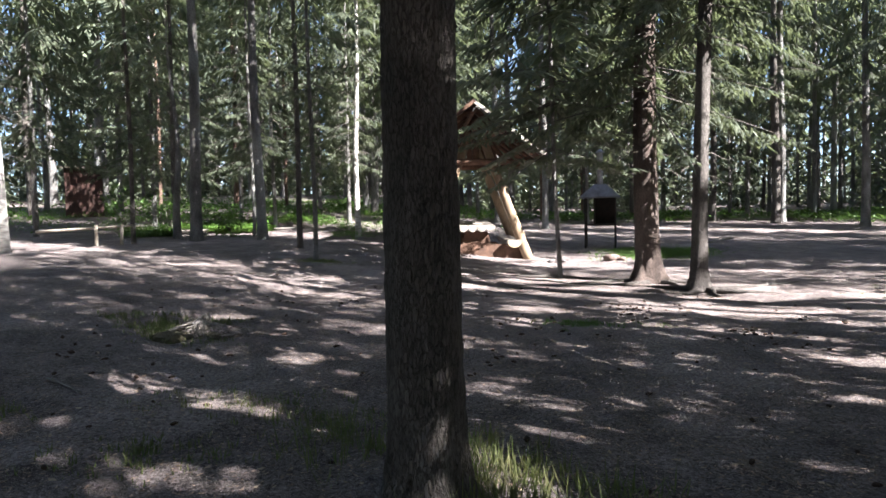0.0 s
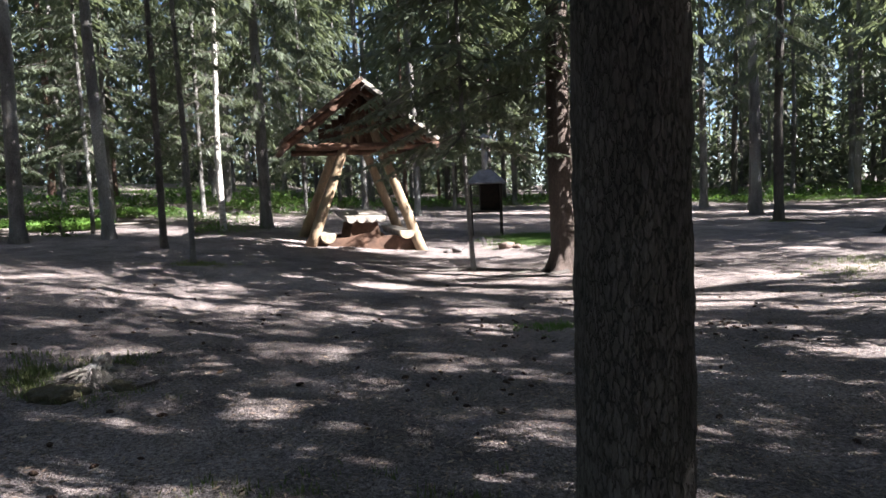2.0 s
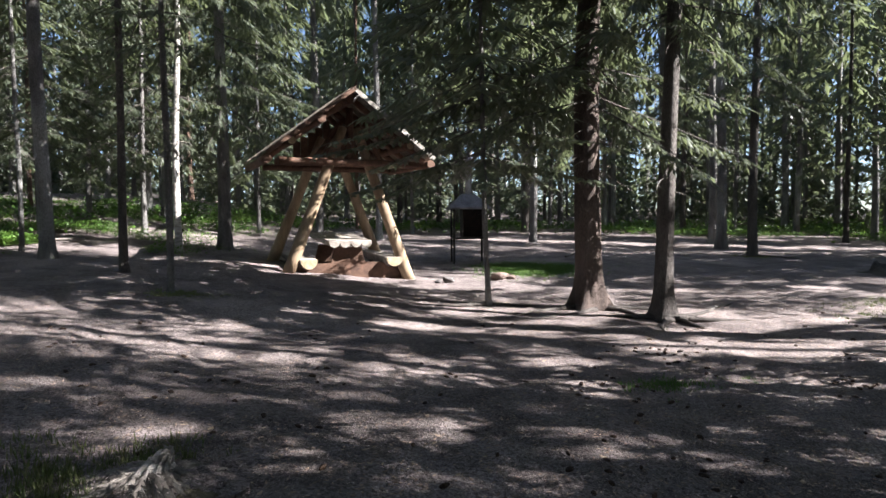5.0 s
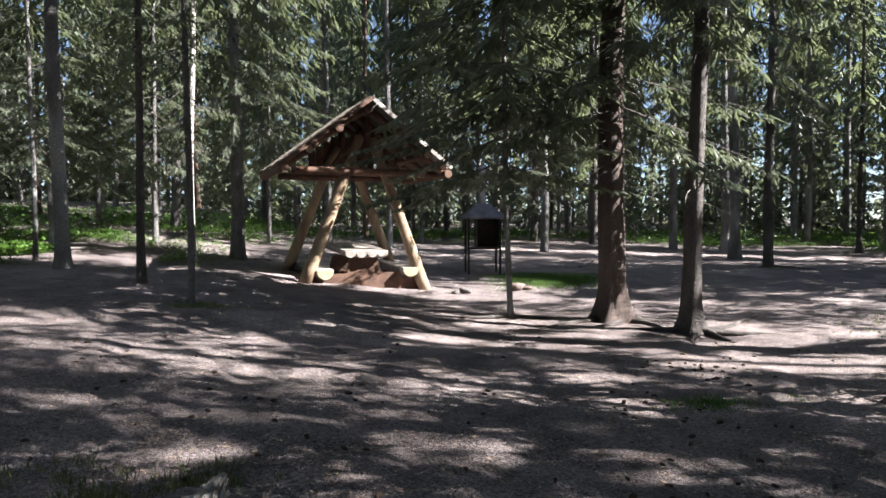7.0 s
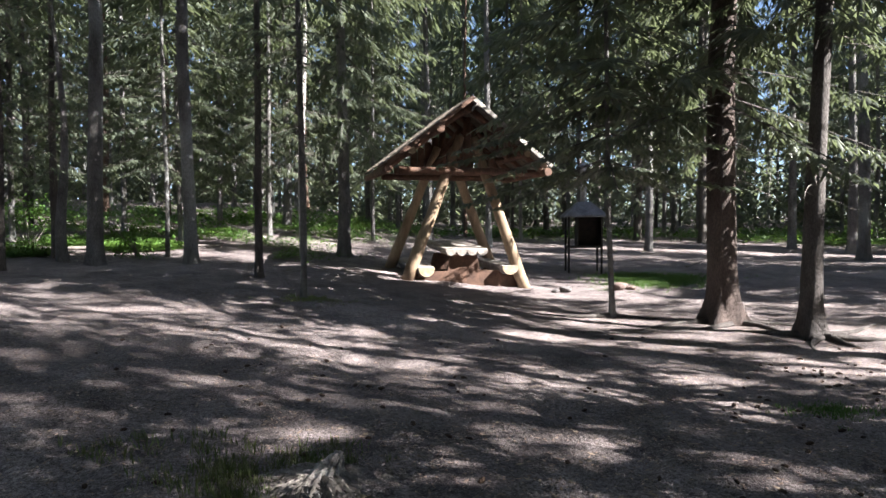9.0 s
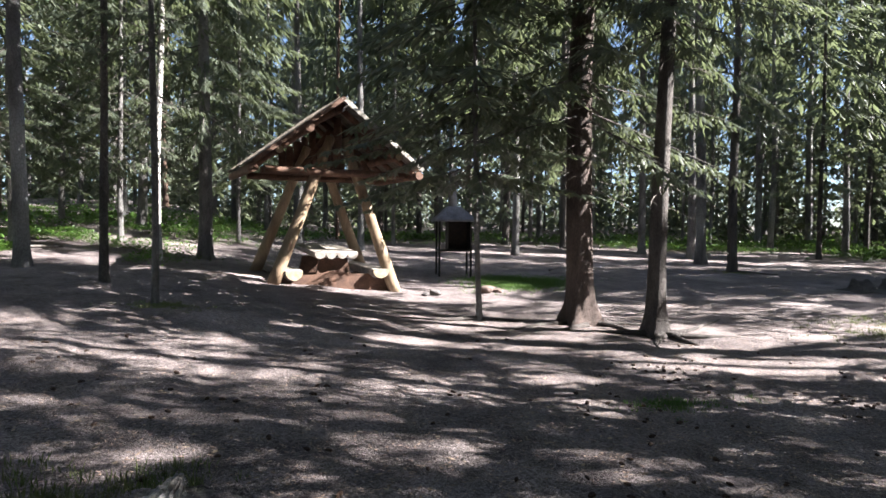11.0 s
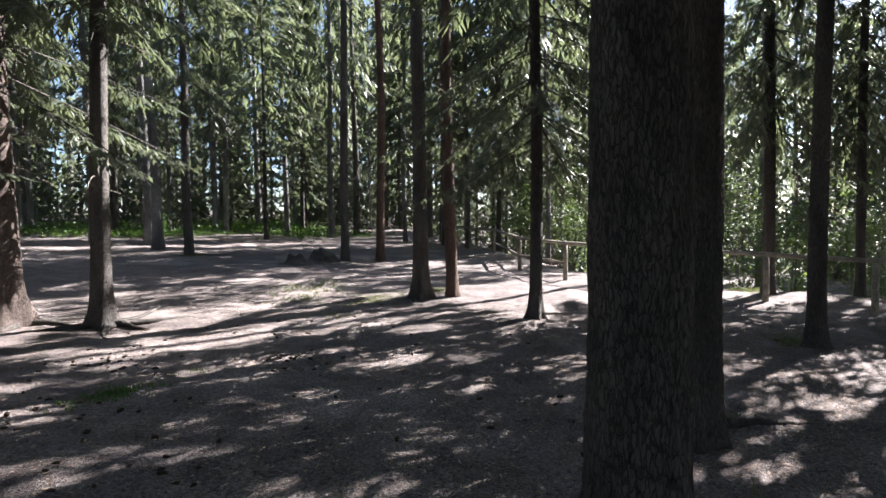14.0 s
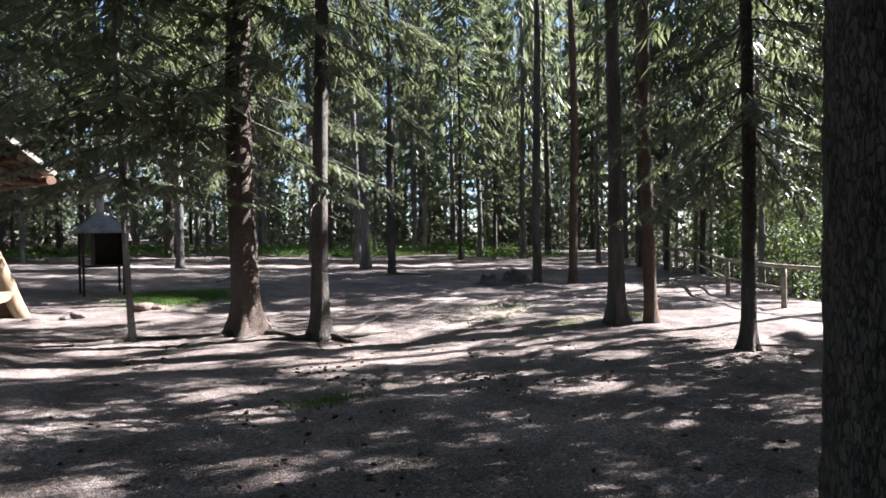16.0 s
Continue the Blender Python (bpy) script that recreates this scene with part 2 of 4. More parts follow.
# ---------------------------------------------------------------- tree meshes
def trunk_mesh(name, mat, seed, sides=14, rings=26, flare=0.42, lean=0.2, rough=0.03, top=20.0, fine=False):
    """A trunk of radius 1 and height 20, tapered, with a root flare of several lobes."""
    rnd = random.Random(seed)
    lobes = rnd.choice((4, 5, 6))
    ph = rnd.uniform(0, 6)
    hs = [-0.35] + [0.0, 0.07, 0.15, 0.25, 0.4, 0.6, 0.9] + [0.9 + (top - 0.9) * ((i + 1) / rings) ** 1.25 for i in range(rings)]
    if fine:
        hs = [-0.35] + [i * 0.045 for i in range(110)] + [5.0 + 15 * ((i + 1) / 14) for i in range(14)]
    verts, faces = [], []
    for j, h in enumerate(hs):
        taper = max(0.02, 1 - 0.9 * (max(h, 0) / top) ** 1.05)
        fl = flare * math.exp(-max(h, -0.1) / 0.22)
        cx = lean * math.sin(h * 0.35 + seed) * min(1, h / 4) if h > 0 else 0
        cy = lean * math.cos(h * 0.29 + 2 * seed) * min(1, h / 4) if h > 0 else 0
        for k in range(sides):
            th = 2 * math.pi * k / sides
            lobe = 0.5 + 0.5 * math.cos(lobes * th + ph + 0.6 * math.sin(th + seed))
            r = taper * (1 + 0.04 * math.sin(2 * th + seed + h * 0.5)) + fl * (0.25 + 1.1 * lobe * lobe)
            r *= 1 + rnd.uniform(-rough, rough)
            if fine:
                p = Vector((math.cos(th) * 3.2, math.sin(th) * 3.2, h * 4.2 + seed))
                r += 0.055 * noise.noise(p * 1.7) + 0.05 * abs(noise.noise(p * 3.6)) + 0.03 * noise.noise(p * 0.5)
            verts.append((cx + math.cos(th) * r, cy + math.sin(th) * r, h))
    n = sides
    for j in range(len(hs) - 1):
        for k in range(n):
            faces.append((j * n + k, j * n + (k + 1) % n, (j + 1) * n + (k + 1) % n, (j + 1) * n + k))
    me = bpy.data.meshes.new(name)
    me.from_pydata(verts, [], faces)
    me.materials.append(mat)
    me.polygons.foreach_set("use_smooth", [True] * len(me.polygons))
    return me


def sprays_mesh(name, mat, rows):
    """Pointed needle sprays: each a narrow folded leaf-shape from base along way, of given width."""
    base, way, wide = (np.array(c, float) for c in rows)
    side = np.cross(way, np.array([0.0, 0.0, 1.0]))
    ln = np.linalg.norm(side, axis=1, keepdims=True)
    side = np.where(ln > 1e-6, side / np.maximum(ln, 1e-6), np.array([1.0, 0, 0]))
    side = side * wide[:, None]
    mid = base + way * 0.4
    dip = np.zeros_like(base)
    dip[:, 2] = -np.linalg.norm(way, axis=1) * 0.10
    v = np.stack((base, mid + side + dip, base + way + dip * 1.6, mid - side + dip), 1).reshape(-1, 3)
    n = len(base)
    idx = np.arange(n)[:, None] * 4
    f = (idx + np.array([0, 1, 2, 3])).tolist()
    me = bpy.data.meshes.new(name)
    me.from_pydata(v.tolist(), [], f)
    me.materials.append(mat)
    return me


# side shoots of one twig: place along it, sideways lean, length
FEATHER = ((0.0, 0.0, 0.95), (0.12, 0.9, 0.55), (0.12, -0.9, 0.55), (0.5, 0.85, 0.45), (0.5, -0.85, 0.45))
FEATHER_FAR = ((0.0, 0.45, 0.9), (0.1, -0.5, 0.9), (0.45, 0.0, 0.9))


def spruce_crown(name, seed, base=3.6, top=20.0, reach=2.2, whorl=0.42, twigs=9, size=0.30, wide=0.035, droop=0.55, gaps=0.12, limbs=True, fine_to=7.0):
    """Drooping boughs in whorls; each bough carries hanging side twigs set with needle sprays."""
    rnd = np.random.RandomState(seed)
    B, W, D = [], [], []
    lim_v, lim_f = [], []
    z = base
    while z < top - 0.2:
        f = (z - base) / (top - base)
        n = rnd.randint(5, 8)
        turn = rnd.uniform(0, 6.28)
        for k in range(n):
            if rnd.rand() < gaps:
                continue
            th = turn + 6.283 * k / n + rnd.uniform(-0.3, 0.3)
            length = reach * (1 - f) ** 0.75 * rnd.uniform(0.6, 1.15) * (0.75 + 0.25 * min(1, f * 6)) + 0.15
            out = np.array([math.cos(th), math.sin(th), 0.0])
            lat = np.array([-out[1], out[0], 0.0])
            dr = droop * rnd.uniform(0.6, 1.4) * (1 - 0.75 * f)
            z0 = z + rnd.uniform(-0.15, 0.15)

            def at(s):
                return out * (length * s) + np.array([0, 0, z0 - dr * length * (s ** 1.3) + 0.18 * dr * length * s ** 4])

            if limbs and z < fine_to + 1.5:
                k0 = len(lim_v)
                for s in (0.0, 0.5, 1.0):
                    c = at(s)
                    t = 0.022 * (1 - 0.8 * s) * (0.5 + length / 3)
                    lim_v += [tuple(c + lat * t), tuple(c + np.array([0, 0, t])), tuple(c - lat * t)]
                for s in (0, 1):
                    for e in (0, 1):
                        a = k0 + 3 * s + e
                        lim_f.append((a, a + 1, a + 4, a + 3))
            coarse = z > fine_to
            m = max(3, int(twigs * length / 1.6 * (0.4 if coarse else 1)))
            for i in range(m):
                s = 0.22 + 0.78 * (i + rnd.rand()) / m
                c = at(s)
                tw = size * (1.5 if coarse else 1) * rnd.uniform(0.7, 1.4) * (0.55 + 0.9 * (1 - s))
                for sd in (-1, 1):
                    fan = rnd.uniform(0.35, 1.0)
                    w = out * (1 - fan * 0.55) + lat * sd * fan + np.array([0, 0, -rnd.uniform(0.3, 1.5) * (1 - 0.6 * f)])
                    w /= np.linalg.norm(w)
                    flat = np.cross(w, np.array([0.0, 0.0, 1.0])) + rnd.uniform(-0.35, 0.35, 3)
                    flat /= np.linalg.norm(flat) + 1e-6
                    lean_down = np.array([0, 0, -rnd.uniform(0.05, 0.35)])
                    for along, side, ln in FEATHER_FAR if coarse else FEATHER:
                        o = c + w * tw * along + lean_down * tw * along + rnd.uniform(-0.012, 0.012, 3)
                        ww = w + flat * side + lean_down + rnd.uniform(-0.12, 0.12, 3)
                        B.append(o)
                        W.append(ww / np.linalg.norm(ww) * tw * ln * rnd.uniform(0.8, 1.2))
                        D.append(wide * (1.8 if coarse else 1) * rnd.uniform(0.7, 1.3))
            tip = at(1.0)
            B.append(tip)
            W.append((at(1.0) - at(0.85)) + np.array([0, 0, -0.05]))
            D.append(wide)
        z += whorl * rnd.uniform(0.7, 1.3) * (1 - 0.35 * f)
    me = sprays_mesh(name, NEEDLES, (B, W, D))
    lm = None
    if limbs:
        lm = bpy.data.meshes.new(name + "_boughs")
        lm.from_pydata(lim_v, [], lim_f)
        lm.materials.append(BARK)
    return me, lm


def pine_crown(name, seed, base=11.0, top=20.0, reach=2.4, clumps=70, mat=None, size=0.34, wide=0.03, per=34):
    """A high open crown of round needle clumps."""
    rnd = np.random.RandomState(seed)
    B, W, D = [], [], []
    for i in range(clumps):
        z = base + (top - base) * rnd.rand() ** 0.8
        f = (z - base) / (top - base)
        th, rr = rnd.uniform(0, 6.28), reach * (1 - f * 0.7) * rnd.uniform(0.15, 1.0)
        c = np.array([math.cos(th) * rr, math.sin(th) * rr, z])
        for k in range(per):
            d = rnd.normal(size=3)
            d /= np.linalg.norm(d)
            d[2] = d[2] * 0.7 + 0.15
            o = c + d * rnd.uniform(0.05, 0.5)
            B.append(o)
            W.append(d * size * rnd.uniform(0.6, 1.2))
            D.append(wide * rnd.uniform(0.7, 1.3))
    return sprays_mesh(name, mat or NEEDLES_PINE, (B, W, D))


def dead_branches_mesh(name, seed, low=1.6, high=6.0, count=36, reach=0.8):
    """Thin bare twigs round the lower trunk; made for a trunk of radius about 0.12 m."""
    rnd = random.Random(seed)
    verts, faces = [], []

    def stick(a, b, t):
        k = len(verts)
        d = (b - a).normalized()
        x = d.orthogonal().normalized()
        y = d.cross(x)
        for c, tt in ((a, t), (b, t * 0.35)):
            for q in range(3):
                an = 2.094 * q
                verts.append(tuple(c + (x * math.cos(an) + y * math.sin(an)) * tt))
        for q in range(3):
            faces.append((k + q, k + (q + 1) % 3, k + 3 + (q + 1) % 3, k + 3 + q))

    for i in range(count):
        z = low + (high - low) * rnd.random() ** 0.7
        th = rnd.uniform(0, 6.283)
        out = Vector((math.cos(th), math.sin(th), 0))
        length = reach * rnd.uniform(0.15, 1.0)
        p = out * 0.06 + Vector((0, 0, z))
        d = out + Vector((0, 0, rnd.uniform(-0.5, 0.15)))
        for s in range(3):
            q = p + d.normalized() * length / 3
            stick(p, q, 0.011 * (1 - s * 0.25))
            if s and rnd.random() < 0.8:
                stick(q, q + (d + Vector((rnd.uniform(-1, 1), rnd.uniform(-1, 1), rnd.uniform(-0.8, 0.3)))).normalized() * length * 0.35, 0.005)
            p = q
            d = d + Vector((rnd.uniform(-0.25, 0.25), rnd.uniform(-0.25, 0.25), -0.25))
    me = bpy.data.meshes.new(name)
    me.from_pydata(verts, [], faces)
    me.materials.append(TWIG)
    return me


TRUNKS = {
    "spruce": [trunk_mesh("trunk", BARK, s, lean=0.5) for s in (1, 2, 3)],
    "grey": [trunk_mesh("trunk", BARK_GREY, s, lean=0.6) for s in (4, 5)],
    "pine": [trunk_mesh("trunk", BARK_PINE, s, lean=0.6) for s in (6, 7)],
    "pale": [trunk_mesh("trunk", BARK_PALE, s, lean=0.9, flare=0.5) for s in (8, 9)],
}
TRUNKS["flared"] = [trunk_mesh("trunk", BARK, s, sides=22, lean=0.4, flare=0.95) for s in (14, 15)]
TRUNKS["ruddy"] = [trunk_mesh("trunk", BARK_RUDDY, 14, sides=26, lean=0.4, flare=0.95)]
NEAR_CROWNS = [spruce_crown("crown", 11, 3.3, reach=2.6, twigs=14, size=0.34, wide=0.021, whorl=0.66, gaps=0.2),
               spruce_crown("crown", 12, 3.2, reach=2.3, twigs=14, size=0.32, wide=0.020, droop=0.8, whorl=0.66, gaps=0.2),
               spruce_crown("crown", 13, 5.0, reach=2.4, twigs=13, size=0.34, wide=0.021, whorl=0.66, gaps=0.2)]
SLIM_CROWNS = [spruce_crown("crown", 21, 2.6, reach=1.15, twigs=10, size=0.28, wide=0.018, gaps=0.35, whorl=0.65),
               spruce_crown("crown", 22, 3.4, reach=1.0, twigs=10, size=0.28, wide=0.018, gaps=0.4, whorl=0.7)]
HIGH_CROWNS = [spruce_crown("crown", 31, 8.5, reach=2.0, twigs=11, size=0.42, wide=0.036, whorl=0.85, gaps=0.25),
               spruce_crown("crown", 32, 10.5, reach=2.1, twigs=11, size=0.42, wide=0.036, whorl=0.85, gaps=0.25)]
FAR_CROWNS = [spruce_crown("crown", 41, 2.8, reach=2.3, twigs=6, size=0.44, wide=0.036, whorl=0.85, gaps=0.25, limbs=False, fine_to=7.5),
              spruce_crown("crown", 42, 4.0, reach=2.2, twigs=6, size=0.44, wide=0.036, whorl=0.85, gaps=0.25, limbs=False, fine_to=7.5),
              spruce_crown("crown", 43, 5.6, reach=2.3, twigs=6, size=0.44, wide=0.036, whorl=0.85, gaps=0.25, limbs=False, fine_to=7.5)]
YOUNG_CROWNS = [spruce_crown("crown", 71, 4.8, reach=2.5, twigs=20, size=0.32, wide=0.024, droop=0.6, gaps=0.08, whorl=0.8),
                spruce_crown("crown", 72, 6.0, reach=1.1, twigs=9, size=0.28, wide=0.018, droop=0.7, gaps=0.3, whorl=0.9)]
LOW_CROWNS = [spruce_crown("crown", 81, 1.0, reach=1.8, twigs=4, size=0.45, wide=0.05, whorl=0.75, limbs=False),
              spruce_crown("crown", 82, 1.6, reach=1.9, twigs=4, size=0.45, wide=0.05, whorl=0.75, limbs=False)]
# broad dense crowns for unseen trees added to block light
CANOPY_CROWNS = [spruce_crown("crown", 91, 4.5, reach=2.9, twigs=9, size=0.45, wide=0.07, whorl=0.8, gaps=0.1, limbs=False, fine_to=0.0)]
PINE_CROWNS = [pine_crown("crown", 51), pine_crown("crown", 52, base=12.5)]
TWIGS = [dead_branches_mesh("dead_branches", s) for s in (61, 62)] + [dead_branches_mesh("dead_branches", 63, 0.9, 4.5, 46, 0.6)]
# high broad crowns for tall trees added to shade the clearing
CREST_CROWNS = [spruce_crown("crown", 95, 11.0, reach=3.0, twigs=14, size=0.42, wide=0.05, whorl=1.1, gaps=0.3, limbs=False, fine_to=0.0)]
CROWN_SETS = {"crest": CREST_CROWNS, "near": NEAR_CROWNS, "slim": SLIM_CROWNS, "high": HIGH_CROWNS, "far": FAR_CROWNS, "young": YOUNG_CROWNS, "low": LOW_CROWNS, "canopy": CANOPY_CROWNS, "pine": [(c, None) for c in PINE_CROWNS]}
tree_count = [0]
SPRUCE_LABELS = {
    "near": "tall spruce with a brown scaly trunk and drooping green boughs",
    "slim": "slender young spruce with a thin grey-brown trunk and sparse twigs",
    "crest": "very tall added spruce whose broad high crown shades the clearing",
    "high": "tall spruce with a long bare trunk and a high crown",
    "young": "slender young spruce with a thin grey-brown trunk and dark boughs",
    "canopy": "broad unseen spruce with dense boughs, added to block light",
    "low": "dense dark spruce with boughs near the ground",
    "far": "spruce of the forest edge with dense drooping boughs",
    "pine": "tall pine with a bare reddish trunk and a high open crown"}


def tree(x, y, r, h=20.0, crown="near", bark="spruce", twigs=True, lean=(0, 0), spread=1.0, pick=None, label="", name="", sink=0.03):
    """One tree: an Empty at its base with trunk, crown, boughs and dead branches under it."""
    i = tree_count[0]
    tree_count[0] += 1
    rnd = random.Random(1000 + i)
    kind = name or ("pine_tree" if crown == "pine" else "spruce_tree")
    ob = empty(kind, x, y, ground(x, y) - sink, rnd.uniform(0, 360), lean[0], lean[1])
    if lean != (0, 0):
        ob.matrix_basis = Matrix.Translation((x, y, ground(x, y) - sink)) @ pose(0, 0, 0, lean[0], lean[1], 0) @ pose(0, 0, 0, 0, 0, rnd.uniform(0, 360))
    sh = h / 20
    share("trunk", rnd.choice(TRUNKS[bark]), ob, Matrix.Diagonal((r, r, sh, 1)))
    if crown:
        c, lm = CROWN_SETS[crown][(pick if pick is not None else i) % len(CROWN_SETS[crown])]
        m = Matrix.Diagonal((spread, spread, sh, 1))
        share("crown", c, ob, m)
        if lm:
            tagged(share("limb_wood", lm, ob, m), kind="stuff")
    if twigs:
        tagged(share("dead_wood", TWIGS[i % 3], ob, Matrix.Diagonal((0.6 + r * 3, 0.6 + r * 3, 1, 1))), kind="stuff")
    tagged(ob, label or SPRUCE_LABELS.get(crown, "bare standing trunk"), "tree", "trees of the clearing" if crown != "far" else "trees of the forest")
    return ob


# ---------------------------------------------------------------- trees that stand round the clearing
NEAR_TRUNK = trunk_mesh("trunk", BARK, 77, sides=72, fine=True, flare=0.35, lean=0.15, rough=0.012)
TRUNKS["close"] = [NEAR_TRUNK]
tree(0.02, 2.89, 0.195, 21, "near", "close", pick=2, twigs=False, label="close spruce with a rough scaly grey-brown trunk", lean=(0, 0.6))
tree(2.50, 2.58, 0.20, 22, "near", "close", pick=2, twigs=False, label="stout spruce with a dark rough trunk and mossy roots")
tree(3.95, 11.62, 0.225, 22, "near", "ruddy", pick=0, spread=1.25, label="stout spruce with a flared reddish-brown foot and hanging boughs")
tree(4.40, 10.35, 0.14, 19, "near", "flared", pick=2, lean=(0, 1.2), label="spruce with a scarred foot and spreading roots")
tree(2.40, 12.35, 0.052, 11, "young", "grey", pick=0, spread=1.15, lean=(0, -2.0), label="thin young spruce with a pale crooked trunk and dark boughs")
tree(-2.60, 12.50, 0.052, 12, "young", "grey", pick=1, label="thin pale-trunked young spruce with mossy foot")
tree(-3.36, 14.32, 0.072, 13, "young", pick=1)
tree(-4.75, 16.00, 0.125, 20, "high", "grey", pick=0)
tree(-5.56, 17.91, 0.052, 12, "slim", "grey", pick=1)
tree(-1.52, 19.70, 0.165, 20, "near", "grey", pick=0, spread=0.8)
tree(-2.58, 18.50, 0.085, 15, "slim", "pale", pick=1, label="slender tree with a pale sunlit trunk")
tree(-6.46, 15.95, 0.14, 22, "high", "grey", pick=0)
tree(-7.62, 14.95, 0.062, 12, "slim", pick=1)
tree(-7.26, 16.65, 0.105, 6.0, None, "grey", label="broken dead trunk with grey bark beside the path")
tree(-7.70, 17.60, 0.08, 14, "slim", pick=0)
tree(-9.42, 12.94, 0.13, 18, "high", "pale", pick=1, label="pale-barked tree at the clearing's edge")
tree(2.30, 27.0, 0.145, 22, "high", "grey", pick=0)
tree(4.00, 24.6, 0.13, 21, "high", "grey", pick=1)
tree(9.62, 23.22, 0.145, 20, "near", "grey", pick=2)
tree(18.0, 34.4, 0.165, 20, "far", "grey")
tree(14.1, 26.4, 0.175, 21, "near", "spruce", pick=2)
tree(15.9, 23.4, 0.155, 20, "near", "grey", pick=2)
tree(16.45, 21.25, 0.155, 21, "high", "grey", pick=0)
tree(14.90, 19.30, 0.18, 22, "high", "grey", pick=1, lean=(0, -1.5))
tree(13.45, 16.70, 0.14, 20, "near", "spruce", pick=2, lean=(0, -1.0))
tree(24.5, 24.0, 0.145, 20, "high", "grey", pick=0)
tree(35.5, 29.8, 0.22, 21, "far", "grey")
tree(37.0, 27.0, 0.16, 20, "far", "spruce")
tree(14.21, 11.61, 0.13, 22, "high", "spruce", pick=1, spread=0.85)
tree(31.5, 20.0, 0.20, 22, "high", "spruce", pick=0)
tree(14.80, 10.74, 0.135, 21, "high", "pine", pick=1, spread=0.85)
tree(8.36, 6.96, 0.145, 21, "high", "flared", pick=0, label="spruce with a sunlit brown trunk standing in thin grass")
tree(8.79, 6.49, 0.115, 19, "high", "pine", pick=1, label="spruce with a smooth reddish trunk beside its larger neighbour")
tree(7.18, 4.60, 0.10, 17, "near", "flared", pick=1, label="spruce with low dark boughs at the clearing's edge")
tree(24.7, 14.0, 0.105, 18, "high", "grey", pick=1)
tree(22.1, 10.15, 0.10, 21, "near", "spruce", pick=2, spread=1.35)
tree(21.7, 8.75, 0.10, 21, "near", "spruce", pick=1, spread=1.35)
tree(22.6, 8.95, 0.09, 21, "high", "grey", pick=0, spread=1.35)
tree(16.76, 5.98, 0.08, 16, "near", "grey", pick=2)
tree(23.25, 11.57, 0.11, 19, "near", "spruce", pick=0)
tree(24.0, 27.2, 0.11, 19, "high", "grey", pick=1)
tree(20.4, 27.0, 0.145, 20, "near", "spruce", pick=2)
tree(28.3, 43.4, 0.13, 20, "far", "grey")
tree(11.46, 0.69, 0.115, 22, "near", "spruce", pick=1, spread=1.05, label="spruce with drooping light green boughs beside the rail")
tree(6.55, 0.89, 0.11, 22, "near", "flared", pick=2, lean=(0, 1.0), label="spruce with a dark trunk and mossy foot")
tree(11.44, -0.90, 0.085, 21, "near", "spruce", pick=1, spread=1.0)
tree(14.6, 26.9, 0.17, 21, "high", "grey", pick=1)
tree(17.6, 29.6, 0.115, 20, "far", "grey")
tree(14.8, 30.4, 0.11, 20, "far", "grey")
tree(20.0, 32.0, 0.16, 21, "far", "grey")
tree(-23.0, 36.0, 0.22, 20, "far", "grey")
tree(-10.5, 31.0, 0.16, 20, "high", "pine", pick=1)
for x, y, r, h, k in ((-5.9, 21.4, 0.07, 15, 0), (-3.6, 23.2, 0.08, 16, 1), (-0.2, 24.6, 0.07, 15, 0), (-9.6, 20.3, 0.075, 15, 1), (-8.2, 24.8, 0.09, 17, 0), (1.6, 30.5, 0.1, 17, 1), (-12.6, 18.8, 0.08, 16, 0), (6.4, 27.8, 0.08, 16, 1), (-5.6, 27.5, 0.1, 17, 1)):
    tree(x, y, r, h, "near", "grey", pick=k, spread=1.1, label="half-grown spruce with sunlit light green boughs hanging low")


